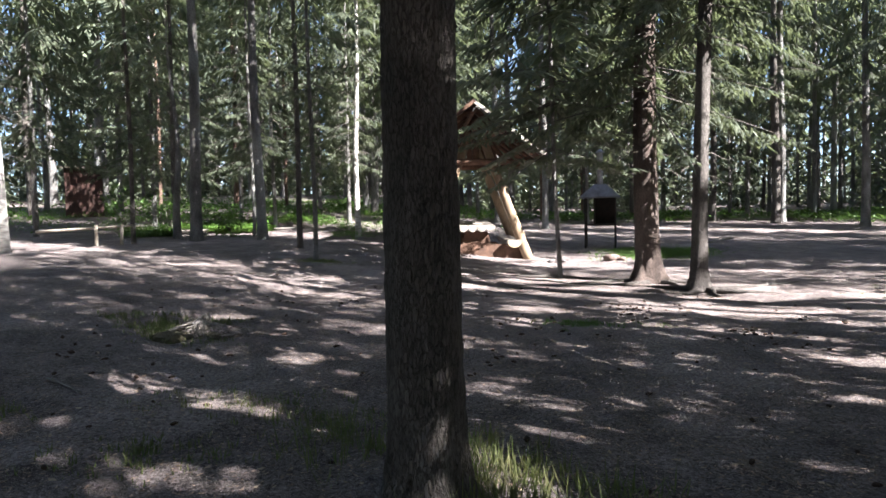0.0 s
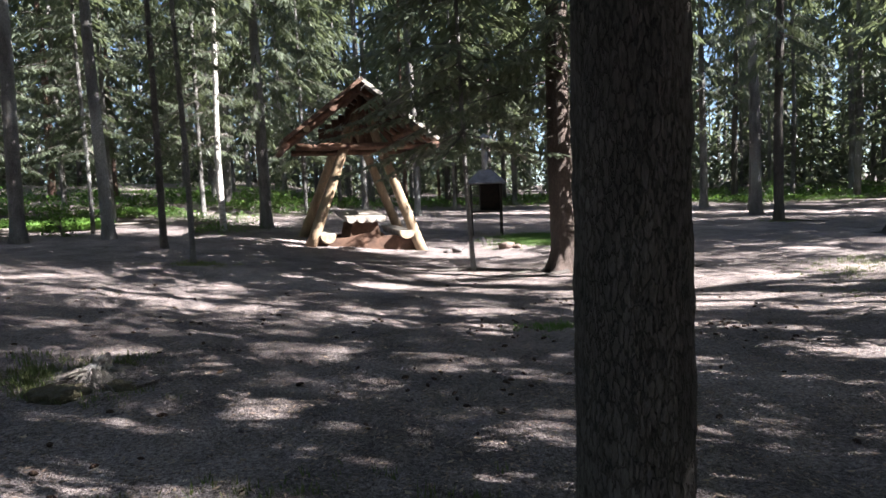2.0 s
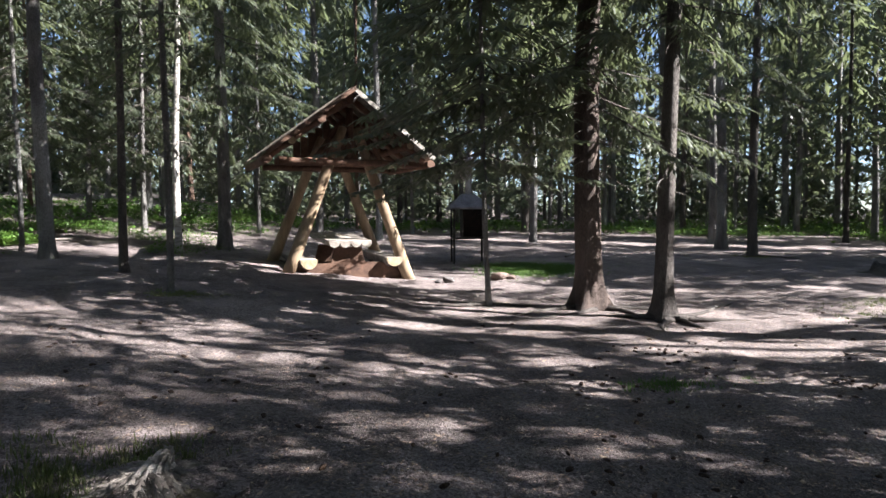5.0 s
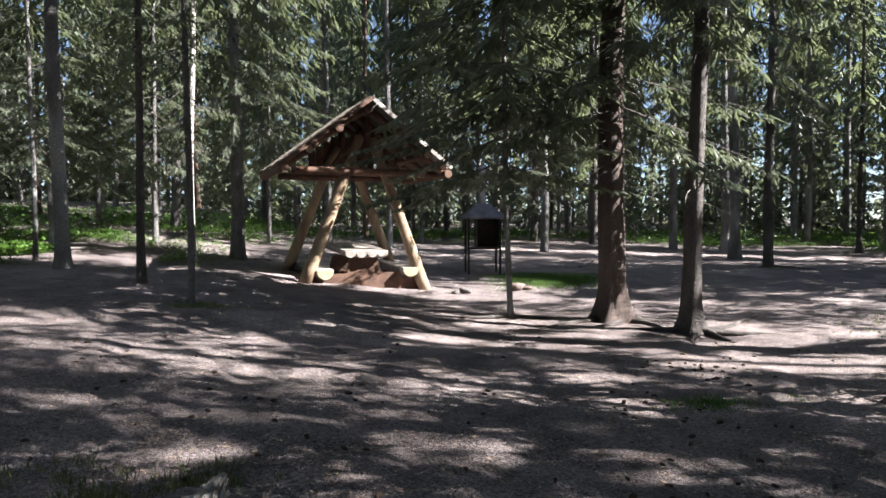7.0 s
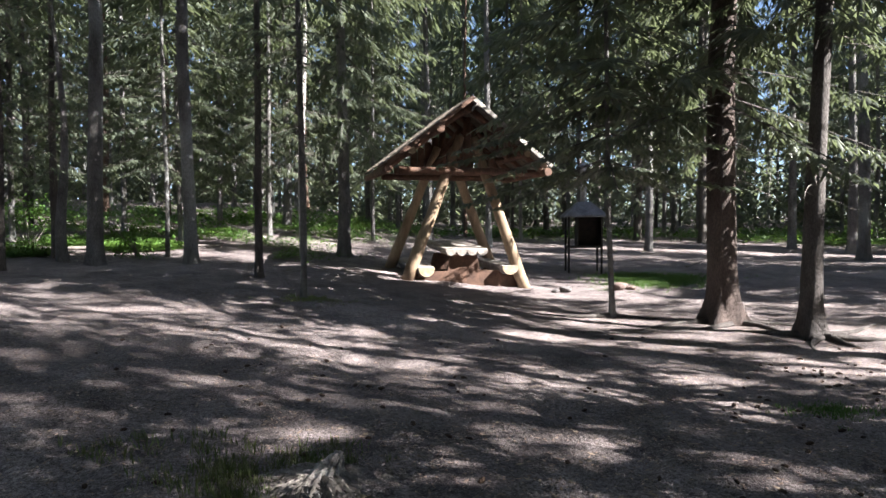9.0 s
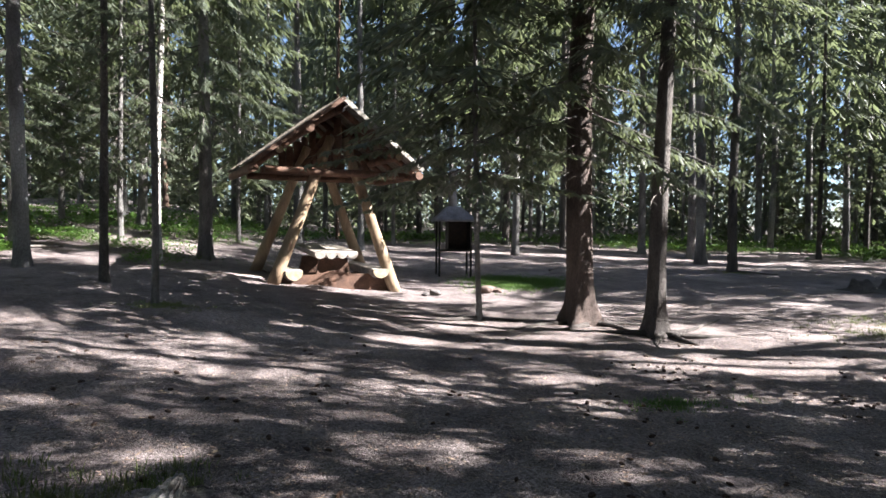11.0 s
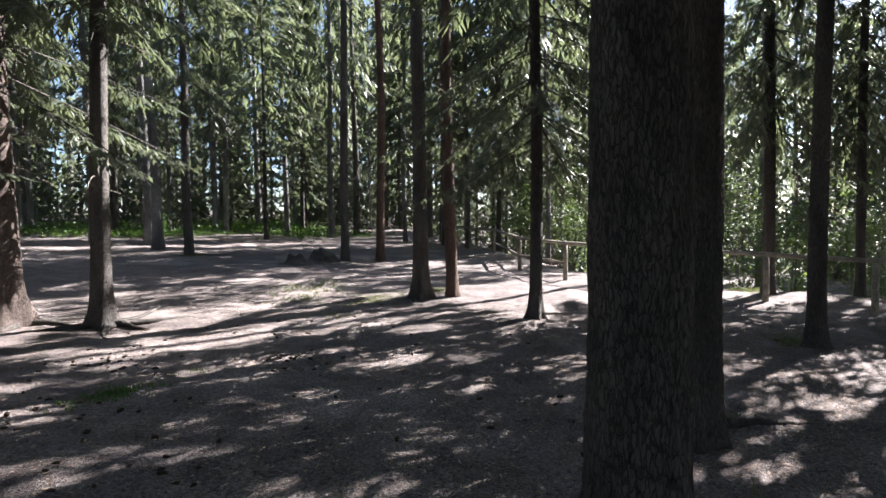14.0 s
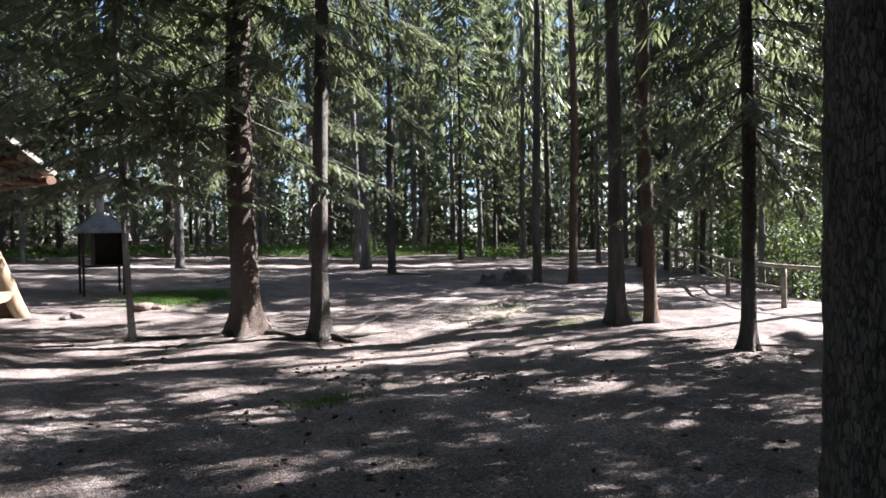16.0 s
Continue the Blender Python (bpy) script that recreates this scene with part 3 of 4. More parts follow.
# ---------------------------------------------------------------- forest round about
def forest():
    rnd = random.Random(5)
    placed = [(o.location.x, o.location.y) for o in scene.objects if o.name.startswith(("spruce_tree", "pine_tree"))]
    made = 0
    tries = 0
    while made < 190 and tries < 6000:
        tries += 1
        az, d = radians(rnd.uniform(-44, 112)), rnd.uniform(25, 62)
        x, y = -1 + math.sin(az) * d, 2 + math.cos(az) * d
        if x > fence_x(y) - 2 and d < 32:
            continue
        if -7 < x < 22 and y < 26 or min(math.hypot(x - a, y - b) for a, b in placed) < 2.4:
            continue
        placed.append((x, y))
        made += 1
        kind = rnd.choice(("far", "far", "far", "far", "high", "high", "high", "pine")) if d < 44 else rnd.choice(("far", "low", "low", "low", "far", "far"))
        bark = "pine" if kind == "pine" else rnd.choice(("spruce", "grey", "grey"))
        tree(x, y, rnd.uniform(0.08, 0.19), rnd.uniform(15, 23), kind, bark, twigs=d < 36, spread=rnd.uniform(0.75, 1.4))
    # distant trees that fill a gap in the view
    tree(41, 29, 0.2, 21, "low")
    tree(44.5, 31.5, 0.2, 22, "low")
    tree(47, 29.5, 0.2, 20, "far")
    # sunward trees added for their crowns' shade, several in view beyond the fence
    tree(12.6, -3.6, 0.15, 20, "near")
    tree(26.5, 6.6, 0.15, 25, "near", pick=2, spread=1.35)
    tree(31.5, 5.5, 0.15, 25, "near", pick=0, spread=1.4)
    tree(24.2, 4.6, 0.14, 20, "high", pick=0, twigs=False, spread=1.2)
    tree(25.4, 6.2, 0.14, 20, "high", pick=1, twigs=False, spread=1.3)
    tree(26.0, 12.6, 0.14, 23, "near", pick=2, spread=1.2)
    # unseen trees added on the sunward side to shade the foreground
    for x, y, h in ((9.6, -6.4, 20), (13.8, -6.8, 22), (5.2, -5.0, 18)):
        tree(x, y, 0.15, h, "canopy", twigs=False, spread=1.0)
    # tall trees added so that their high crowns shade the foreground
    for x, y, h in ((20.2, -0.4, 28), (21.2, -4.8, 28), (13.0, -4.1, 20)):
        tree(x, y, 0.16, h, "crest", "grey", twigs=False)
    # unseen closed forest, added behind the path to block the sky's light
    for az, d in ((160, 8), (166, 15), (175, 21), (180, 7), (186, 12), (196, 19), (200, 8), (212, 13), (218, 21), (225, 8), (233, 20), (240, 9), (250, 12), (258, 22), (264, 8), (276, 10), (281, 16),
                  (288, 24), (292, 11), (304, 13), (310, 19), (150, 22), (168, 26), (208, 27), (228, 27), (246, 27), (270, 26)):
        a = radians(az)
        tree(-1 + math.sin(a) * d, 2 + math.cos(a) * d, rnd.uniform(0.11, 0.18), rnd.uniform(18, 23), "canopy", twigs=False, spread=rnd.uniform(1.0, 1.35))
    # unseen ring of sunward trees, added to dapple the clearing with shade
    for az, d in ((113, 26), (121, 13), (127, 21), (136, 16), (146, 12), (157, 18), (112, 34), (133, 31)):
        a = radians(az)
        tree(math.sin(a) * d, 2 + math.cos(a) * d, rnd.uniform(0.11, 0.18), rnd.uniform(17, 21), "near" if d < 20 else "far", twigs=False, spread=1.1)


def far_woods():
    """The woods beyond, closing the view all round: simple trunks and loose crowns, too far to tell apart."""
    rnd = np.random.RandomState(8)
    B, W, D = [], [], []
    tv, tf = [], []
    for i in range(760):
        a = rnd.uniform(-0.9, 2.2) if i < 560 else rnd.uniform(0, 6.283)
        d = rnd.uniform(56, 96)
        x, y = math.sin(a) * d, 4 + math.cos(a) * d
        z, h, r = ground(x, y), rnd.uniform(15, 24), rnd.uniform(1.9, 2.9)
        k = len(tv)
        for zz, rr in ((-0.3, 0.17), (h * 0.9, 0.03)):
            tv += [(x + rr * math.cos(q * 1.5708), y + rr * math.sin(q * 1.5708), z + zz) for q in range(4)]
        tf += [(k + q, k + (q + 1) % 4, k + 4 + (q + 1) % 4, k + 4 + q) for q in range(4)]
        lo = rnd.choice((0.2, 0.6, 1.4))
        for j in range(122):
            f = rnd.rand() ** 1.25
            th = rnd.uniform(0, 6.283)
            ln = r * (1 - f) ** 0.8 * rnd.uniform(0.4, 1.1) + 0.3
            o = np.array([math.cos(th), math.sin(th), 0.0])
            B.append(np.array([x, y, z + lo + (h - lo) * f]) + o * ln * rnd.uniform(0.0, 0.5) + rnd.uniform(-0.25, 0.25, 3))
            w = o + rnd.uniform(-0.8, 0.8, 3) + np.array([0, 0, -0.5])
            W.append(w / np.linalg.norm(w) * ln * rnd.uniform(0.35, 0.75))
            D.append(rnd.uniform(0.15, 0.38))
    for i in range(720):
        a, d = rnd.uniform(-0.85, 2.1), rnd.uniform(42, 68)
        x, y = math.sin(a) * d, 4 + math.cos(a) * d
        z, h, r = ground(x, y), rnd.uniform(2.5, 7.5), rnd.uniform(0.8, 1.7)
        for j in range(65):
            f, th = rnd.rand() ** 1.3, rnd.uniform(0, 6.283)
            ln = r * (1 - f) ** 0.8 * rnd.uniform(0.4, 1.1) + 0.15
            o = np.array([math.cos(th), math.sin(th), 0.0])
            B.append(np.array([x, y, z + 0.1 + h * f]) + o * ln * rnd.uniform(0.0, 0.6) + rnd.uniform(-0.15, 0.15, 3))
            w = o + rnd.uniform(-0.8, 0.8, 3) + np.array([0, 0, -0.35])
            W.append(w / np.linalg.norm(w) * ln * rnd.uniform(0.35, 0.7))
            D.append(rnd.uniform(0.09, 0.22))
    tagged(new("far_woods", sprays_mesh("far_woods", NEEDLES, (B, W, D))), "distant dark spruce woods", "trees", kind="stuff")
    ob = mesh_object("far_trunks", tv, tf, BARK_GREY)
    tagged(ob, "grey trunks of the distant woods", "trees", kind="stuff")


forest()
far_woods()


# ---------------------------------------------------------------- log picnic shelter
def picnic_shelter():
    gx, gy, rz = 0.84, 16.97, 3.3
    s = empty("picnic_shelter", gx, gy, 0.58, rz)
    tagged(s, "log picnic shelter, steep board roof over built-in table and benches", "shelter")

    def foot(lx, ly):
        p = pose(gx, gy, 0, 0, 0, rz) @ Vector((lx, ly, 0))
        return ground(p.x, p.y) - 0.58 - 0.06

    for i, (sx, ly) in enumerate(((-1, -0.95), (1, -0.95), (-1, 0.95), (1, 0.95))):
        a = (sx * 1.36, ly, foot(sx * 1.36, ly))
        part("log_leg", log_between(a, (sx * 0.14, ly * 0.98, 3.25), 0.135, 0.10, 16, 11, 10 + i), LOG, s, "peeled honey-brown log")
    for i, ly in enumerate((-1.08, -0.72, 0.80)):
        part("tie_beam", log_between((-1.55, ly, 2.50), (1.55, ly, 2.50), 0.075, 0.068, 14, 11, 20 + i), STAINED, s)
    part("ridge_log", log_between((-0.1, -1.54, 3.79), (-0.1, 1.02, 3.79), 0.10, 0.09, 14, 9, 30), STAINED, s)
    for i, ly in enumerate((-0.95, 0.95)):
        part("king_post", log_between((0.0, ly, 2.5), (0.0, ly, 3.66), 0.09, 0.08, 12, 5, 33 + i), STAINED, s)
        for sx in (-1, 1):
            part("brace", log_between((sx * 0.75, ly + 0.1, 2.55), (sx * 0.10, ly + 0.1, 3.45), 0.06, 0.055, 10, 5, 35 + i), STAINED, s)
    slope = math.atan2(1.38, 1.80)
    for sx in (-1, 1):
        for i, f in enumerate((0.36, 0.70, 0.97)):
            c = (sx * 1.80 * f - 0.10, 3.95 - 1.38 * f - 0.13)
            bm = log_between((c[0], -1.54, c[1]), (c[0], 1.02, c[1]), 0.085, 0.08, 14, 9, 40 + i)
            purlin = part("purlin", bm, STAINED, s)
            if i == 1:
                cap = bmesh.new()
                bmesh.ops.create_circle(cap, cap_ends=True, segments=14, radius=0.078)
                bmesh.ops.transform(cap, matrix=pose(c[0], -1.546, c[1], 90, 0, 0), verts=cap.verts)
                part("end_grain", cap, LOG_END, purlin, "pale cut log end")
        for i, ly in enumerate((-1.3, -0.5, 0.2, 0.86)):
            part("rafter", log_between((sx * 0.05 - 0.1, ly, 3.79), (sx * 1.76 - 0.1, ly, 2.48), 0.065, 0.06, 10, 5, 50 + i), STAINED, s)
        n = 11
        for i in range(n):
            rnd = random.Random(60 + i + (100 if sx > 0 else 0))
            wide = 2.74 / n
            y = -1.64 + wide * (i + 0.5)
            length = 2.27 + rnd.uniform(-0.05, 0.08)
            m = pose(-0.1, y, 3.98, 0, 0, 0) @ pose(0, 0, 0, 0, math.degrees(slope) * sx, 0)
            bm = box((length, wide * 1.05, 0.028), (sx * (length / 2 - 0.02), 0, 0.012 * (i % 2)), (0, 0, 0), 0.006, 0.003, i)
            bmesh.ops.transform(bm, matrix=m, verts=bm.verts)
            part("roof_board", bm, LICHEN if sx > 0 and i in (0, 1, 2) else PLANK, s)
        bm = box((2.27, 0.03, 0.085), (sx * 1.125, -1.662, -0.03), (0, 0, 0), 0.006, 0.003, 3)
        bmesh.ops.transform(bm, matrix=pose(-0.1, 0, 3.98) @ pose(0, 0, 0, 0, math.degrees(slope) * sx, 0), verts=bm.verts)
        part("rake_board", bm, LICHEN if sx > 0 else STAINED, s, "lichen-grey edge board" if sx > 0 else "")
    # gable boarding, well back under the roof
    for i in range(9):
        x = -0.72 + 0.18 * i
        hi = 3.62 - abs(x) * 0.66
        part("gable_board", box((0.17, 0.025, hi - 2.72), (x, 1.0 + 0.006 * (i % 2), (hi + 2.72) / 2), (0, 0, 0), 0.004), STAINED, s)
    peg = log_between((-0.10, -1.70, 3.74), (-0.02, -1.73, 3.80), 0.016, 0.02, 8, 4, 98)
    for a, c in (((-0.02, -1.73, 3.80), (0.03, -1.73, 3.72)), ((-0.10, -1.70, 3.74), (-0.14, -1.71, 3.66))):
        seg = bpy.data.meshes.new("seg")
        log_between(a, c, 0.02, 0.012, 8, 4, 99).to_mesh(seg)
        peg.from_mesh(seg)
    part("hanging_twig", peg, DEADWOOD, s, "bleached crooked twig under the roof peak")
    # sill planks, scalloped for the bench logs
    for i, ly in enumerate((-0.86, 0.92)):
        bm = bmesh.new()
        prof = []
        lo_l, lo_r = foot(-1.3, ly) - 0.02, foot(1.3, ly) - 0.02
        for k in range(41):
            x = -1.32 + 2.64 * k / 40
            top = 0.34
            for c in (-0.95, 0.95):
                dd = abs(x - c)
                if dd < 0.19:
                    top = min(top, 0.41 - math.sqrt(0.19 ** 2 - dd * dd))
            top += 0.09 * max(0, 1 - abs(x) / 0.45)
            prof.append((x, top))
        ring = [bm.verts.new((x, ly, z)) for x, z in prof] + [bm.verts.new((1.32, ly, lo_r)), bm.verts.new((-1.32, ly, lo_l))]
        face = bm.faces.new(ring)
        ext = bmesh.ops.extrude_face_region(bm, geom=[face])
        bmesh.ops.translate(bm, vec=(0, 0.07, 0), verts=[v for v in ext["geom"] if isinstance(v, bmesh.types.BMVert)])
        part("sill_plank", bm, STAINED, s, "thick brown scalloped plank")
    # trestle under the table and the table of split logs
    for i, ly in enumerate((-0.72, 0.72)):
        bm = bmesh.new()
        ring = [bm.verts.new((x, ly, z)) for x, z in ((-0.40, 0.28), (0.40, 0.28), (0.30, 0.68), (-0.30, 0.68))]
        ext = bmesh.ops.extrude_face_region(bm, geom=[bm.faces.new(ring)])
        bmesh.ops.translate(bm, vec=(0, 0.07, 0), verts=[v for v in ext["geom"] if isinstance(v, bmesh.types.BMVert)])
        part("trestle", bm, STAINED, s)
    for i in range(4):
        x = -0.36 + 0.24 * i
        part("table_log", log_between((x, -0.95, 0.80), (x, 0.98, 0.96), 0.125, 0.12, 16, 7, 80 + i, half=True), TABLE, s, "worn grey split log")
    for sx in (-1, 1):
        bench = part("bench_log", log_between((sx * 0.95, -1.08, 0.42), (sx * 0.95, 1.05, 0.50), 0.19, 0.18, 20, 9, 90 + sx, half=True), TABLE, s, "split-log bench")
        cap = bmesh.new()
        bmesh.ops.create_circle(cap, cap_ends=True, segments=20, radius=0.175)
        for v in cap.verts:
            v.co.y = min(v.co.y, 0.02)
        bmesh.ops.transform(cap, matrix=pose(sx * 0.95, -1.086, 0.42, 90, 0, 0), verts=cap.verts)
        part("end_grain", cap, LOG_END, bench, "pale cut log end")
    return s


picnic_shelter()


# ---------------------------------------------------------------- barbecue with hood and flue
def barbecue():
    x, y = 4.62, 18.1
    g = empty("barbecue", x, y, ground(x, y), -16)
    tagged(g, "black steel barbecue with a grey hood and flue", "barbecue")
    for sx in (-1, 1):
        for sy in (-1, 1):
            part("leg", box((0.05, 0.05, 1.52), (sx * 0.42, sy * 0.30, 0.74), (0, 0, 0), 0.004), BLACK_STEEL, g)
    part("grate_shelf", box((0.88, 0.64, 0.05), (0, 0, 0.68), (0, 0, 0), 0.006), BLACK_STEEL, g)
    part("side_bar", box((0.03, 0.62, 0.03), (-0.42, 0, 1.0), (0, 0, 0), 0.004), BLACK_STEEL, g)
    part("firebox_back", box((0.60, 0.03, 0.80), (0.13, 0.28, 1.10), (0, 0, 0), 0.004), BLACK_STEEL, g)
    for sx in (-0.17, 0.43):
        part("firebox_side", box((0.025, 0.56, 0.78), (sx, 0.0, 1.10), (0, 0, 0), 0.004), BLACK_STEEL, g)
    bm = bmesh.new()
    lo = [(-0.56, -0.42, 1.50), (0.56, -0.42, 1.50), (0.56, 0.42, 1.50), (-0.56, 0.42, 1.50)]
    hi = [(-0.17, -0.13, 1.86), (0.17, -0.13, 1.86), (0.17, 0.13, 1.86), (-0.17, 0.13, 1.86)]
    rim = [(a, b, c - 0.05) for a, b, c in lo]
    rows = [[bm.verts.new(p) for p in ring] for ring in (rim, lo, hi)]
    for a, b in zip(rows, rows[1:]):
        for k in range(4):
            bm.faces.new((a[k], a[(k + 1) % 4], b[(k + 1) % 4], b[k]))
    bm.faces.new(rows[2])
    bmesh.ops.solidify(bm, geom=bm.faces[:], thickness=0.012)
    part("hood", bm, HOOD_STEEL, g, "grey sheet-steel hood")
    bm = bmesh.new()
    bmesh.ops.create_cone(bm, cap_ends=True, segments=20, radius1=0.085, radius2=0.08, depth=0.95)
    bmesh.ops.translate(bm, vec=(0, 0, 2.31), verts=bm.verts)
    flue = part("flue", bm, HOOD_STEEL, g, "grey round flue pipe")
    bm = bmesh.new()
    bmesh.ops.create_cone(bm, cap_ends=True, segments=20, radius1=0.15, radius2=0.02, depth=0.10)
    bmesh.ops.translate(bm, vec=(0, 0, 2.84), verts=bm.verts)
    part("rain_cap", bm, HOOD_STEEL, flue)


barbecue()


# ---------------------------------------------------------------- pole fence along the slope
def fence(name, posts, label):
    x0, y0 = posts[0]
    f = empty(name, x0, y0, ground(x0, y0))
    tagged(f, label, "fence")
    org = Vector((x0, y0, ground(x0, y0)))
    tops = []
    for i, (x, y) in enumerate(posts):
        b = Vector((x, y, ground(x, y) - 0.1)) - org
        t = b + Vector((0.02 * (-1) ** i, 0, 0.92))
        part("post", log_between(b, t, 0.055, 0.05, 10, 5, 120 + i), RAIL, f)
        tops.append(t)
    for i, (a, b) in enumerate(zip(tops, tops[1:])):
        e = (b - a).normalized() * 0.12
        part("rail", log_between(a - e + Vector((0, 0, 0.045)), b + e + Vector((0, 0, 0.04)), 0.045, 0.04, 10, 7, 140 + i), RAIL, f)
        if i in (2, 3):
            part("rail", log_between(a - Vector((0, 0, 0.42)), b - Vector((0, 0, 0.42)), 0.035, 0.03, 10, 7, 150 + i), RAIL, f)


fence("pole_fence", ((24.5, 12.1), (21.0, 9.71), (19.4, 8.35), (14.0, 6.28), (12.16, 4.82), (11.3, 2.9), (10.32, 0.90), (9.53, -0.59), (8.8, -2.4)), "weathered grey pole fence along the slope's edge")


# ---------------------------------------------------------------- stumps, stones, roots, hut
def jagged_stump(name, x, y, r, h, mat, label, seed, tilt=0.0, lift=0.0):
    rnd = random.Random(seed)
    bm = bmesh.new()
    sides, loops = 30, []
    prof = ((-0.15, 2.1), (0.03, 1.75), (0.12, 1.3), (0.3, 1.05), (0.6, 0.95), (1.0, 0.85))
    for zf, rf in prof:
        loop = []
        for k in range(sides):
            th = 2 * math.pi * k / sides
            lob = 1 + (rf - 0.8) * 0.35 * math.cos(5 * th + seed)
            jag = (rnd.uniform(-0.28, 0.22) + 0.35 * math.cos(th - 0.6)) if zf == 1.0 else rnd.uniform(-0.03, 0.03)
            rr = r * rf * lob * rnd.uniform(0.94, 1.06)
            loop.append(bm.verts.new((math.cos(th) * rr, math.sin(th) * rr, h * (zf + jag))))
        loops.append(loop)
    for a, b in zip(loops, loops[1:]):
        for k in range(sides):
            bm.faces.new((a[k], a[(k + 1) % sides], b[(k + 1) % sides], b[k]))
    inner = [bm.verts.new((v.co.x * 0.6, v.co.y * 0.6, v.co.z - h * rnd.uniform(0.2, 0.5))) for v in loops[-1]]
    mid = bm.verts.new((0, 0, h * 0.35))
    for k in range(sides):
        bm.faces.new((loops[-1][k], loops[-1][(k + 1) % sides], inner[(k + 1) % sides], inner[k]))
        bm.faces.new((inner[k], inner[(k + 1) % sides], mid))
    s = empty(name, x, y, ground(x, y) + lift, 20, tilt)
    part("stump_body", bm, mat, s)
    return tagged(s, label, "stump")


st = empty("tree_stump", -2.54, 6.32, ground(-2.54, 6.32) - 0.10, 0)
tagged(st, "old splintered stump, bleached grey, in moss and needle litter", "stump")


def mound(r, h, seed, mat, name, parent, at=(0, 0, 0)):
    bm = bmesh.new()
    bmesh.ops.create_icosphere(bm, subdivisions=4, radius=1.0)
    for v in bm.verts:
        q = 1 + 0.25 * noise.noise(v.co * 1.6 + Vector((seed, 0, 0))) + 0.16 * noise.noise(v.co * 4.5) + 0.11 * noise.noise(v.co * 11) + 0.07 * noise.noise(v.co * 23)
        v.co = Vector((v.co.x * r * q, v.co.y * r * 0.8 * q, max(v.co.z, -0.3) * h * q))
    bmesh.ops.translate(bm, vec=at, verts=bm.verts)
    return part(name, bm, mat, parent)


mound(0.62, 0.17, 5, LITTER, "litter_foot", st)
mound(0.27, 0.15, 2, MOSS, "moss_cushion", st, (-0.16, -0.28, 0.03))
mound(0.16, 0.10, 9, MOSS, "moss_cushion", st, (0.24, -0.22, 0.05))
mound(0.25, 0.19, 7, BARK_GREY, "rotten_core", st, (0.04, 0.0, 0))
bm = bmesh.new()
bmesh.ops.create_icosphere(bm, subdivisions=4, radius=1.0)
for v in bm.verts:
    grain = 0.16 * noise.noise(Vector((v.co.x * 5, v.co.y * 5, v.co.z * 1.1))) + 0.10 * noise.noise(Vector((v.co.x * 11, v.co.y * 11, v.co.z * 2)))
    up = max(0.0, v.co.z)
    v.co = Vector((v.co.x * 0.13 * (1 + 1.8 * grain) * (1 - 0.72 * up) + 0.12 * up, v.co.y * 0.09 * (1 + 1.8 * grain) * (1 - 0.65 * up), 0.17 + v.co.z * 0.15 + grain * 0.17))
part("split_wood", bm, DEADWOOD, st, "bleached grey splintered wood")
for i in range(11):
    a = 0.57 * i + 0.3
    d = Vector((math.cos(a), math.sin(a) * 0.85, 0))
    part("root", log_between(d * 0.10 + Vector((0.03, 0, 0.19)), d * (0.40 + 0.10 * (i % 3)) + Vector((0, 0, -0.01)), 0.016, 0.006, 8, 5, 160 + i), DEADWOOD if i == 4 else TWIG, st)
fib_v, fib_f = [], []
fib_rnd = random.Random(77)
for i in range(260):
    a, r0 = fib_rnd.uniform(0, 6.283), fib_rnd.uniform(0.05, 0.30)
    p = Vector((math.cos(a) * r0, math.sin(a) * r0 * 0.85, 0.24 - 0.35 * r0))
    d = Vector((math.cos(a + fib_rnd.uniform(-0.7, 0.7)), math.sin(a + fib_rnd.uniform(-0.7, 0.7)), -0.45))
    w = d.orthogonal().normalized() * fib_rnd.uniform(0.003, 0.008)
    e = p + d * fib_rnd.uniform(0.08, 0.24)
    k = len(fib_v)
    fib_v += [tuple(p + w), tuple(p - w), tuple((p + e) / 2 - w + Vector((0, 0, 0.03))), tuple(e), tuple((p + e) / 2 + w + Vector((0, 0, 0.03)))]
    fib_f.append((k, k + 1, k + 2, k + 3, k + 4))
fibres = mesh_object("root_fibre", fib_v, fib_f, TWIG, False)
fibres.parent = st
tagged(fibres, kind="stuff")
jagged_stump("tree_stump", 13.42, 11.93, 0.40, 0.26, BARK, "low rotten dark stump beside the path", 8)
jagged_stump("tree_stump", 12.72, 12.38, 0.28, 0.20, BARK, "low rotten dark stump beside the path", 9)


def stone(x, y, r, seed, name="stone", mat=None, label="small grey field stone lying on bare earth", flat=0.6):
    rnd = random.Random(seed)
    bm = bmesh.new()
    bmesh.ops.create_icosphere(bm, subdivisions=3, radius=r)
    off = Vector((rnd.uniform(0, 50), rnd.uniform(0, 50), 0))
    for v in bm.verts:
        v.co *= 1 + 0.45 * noise.noise(v.co / r * 0.9 + off) + 0.12 * noise.noise(v.co / r * 3 + off)
        v.co.z *= flat
    me = bpy.data.meshes.new(name)
    bm.to_mesh(me)
    bm.free()
    me.materials.append(mat or STONE)
    ob = new(name, me)
    ob.matrix_basis = pose(x, y, ground(x, y) + r * flat * 0.45, 0, 0, rnd.uniform(0, 360))
    return tagged(ob, label, "stone")


stone(3.0, 15.6, 0.13, 1)
stone(2.72, 15.5, 0.09, 2)
stone(3.2, 15.9, 0.07, 3)
stone(4.30, 15.6, 0.20, 5, "rotten_wood_heap", ASH_RED, "small reddish heap of crumbled rotten wood", 0.55)
stone(4.52, 15.45, 0.10, 6, "rotten_wood_heap", ASH_RED, "small reddish heap of crumbled rotten wood", 0.7)


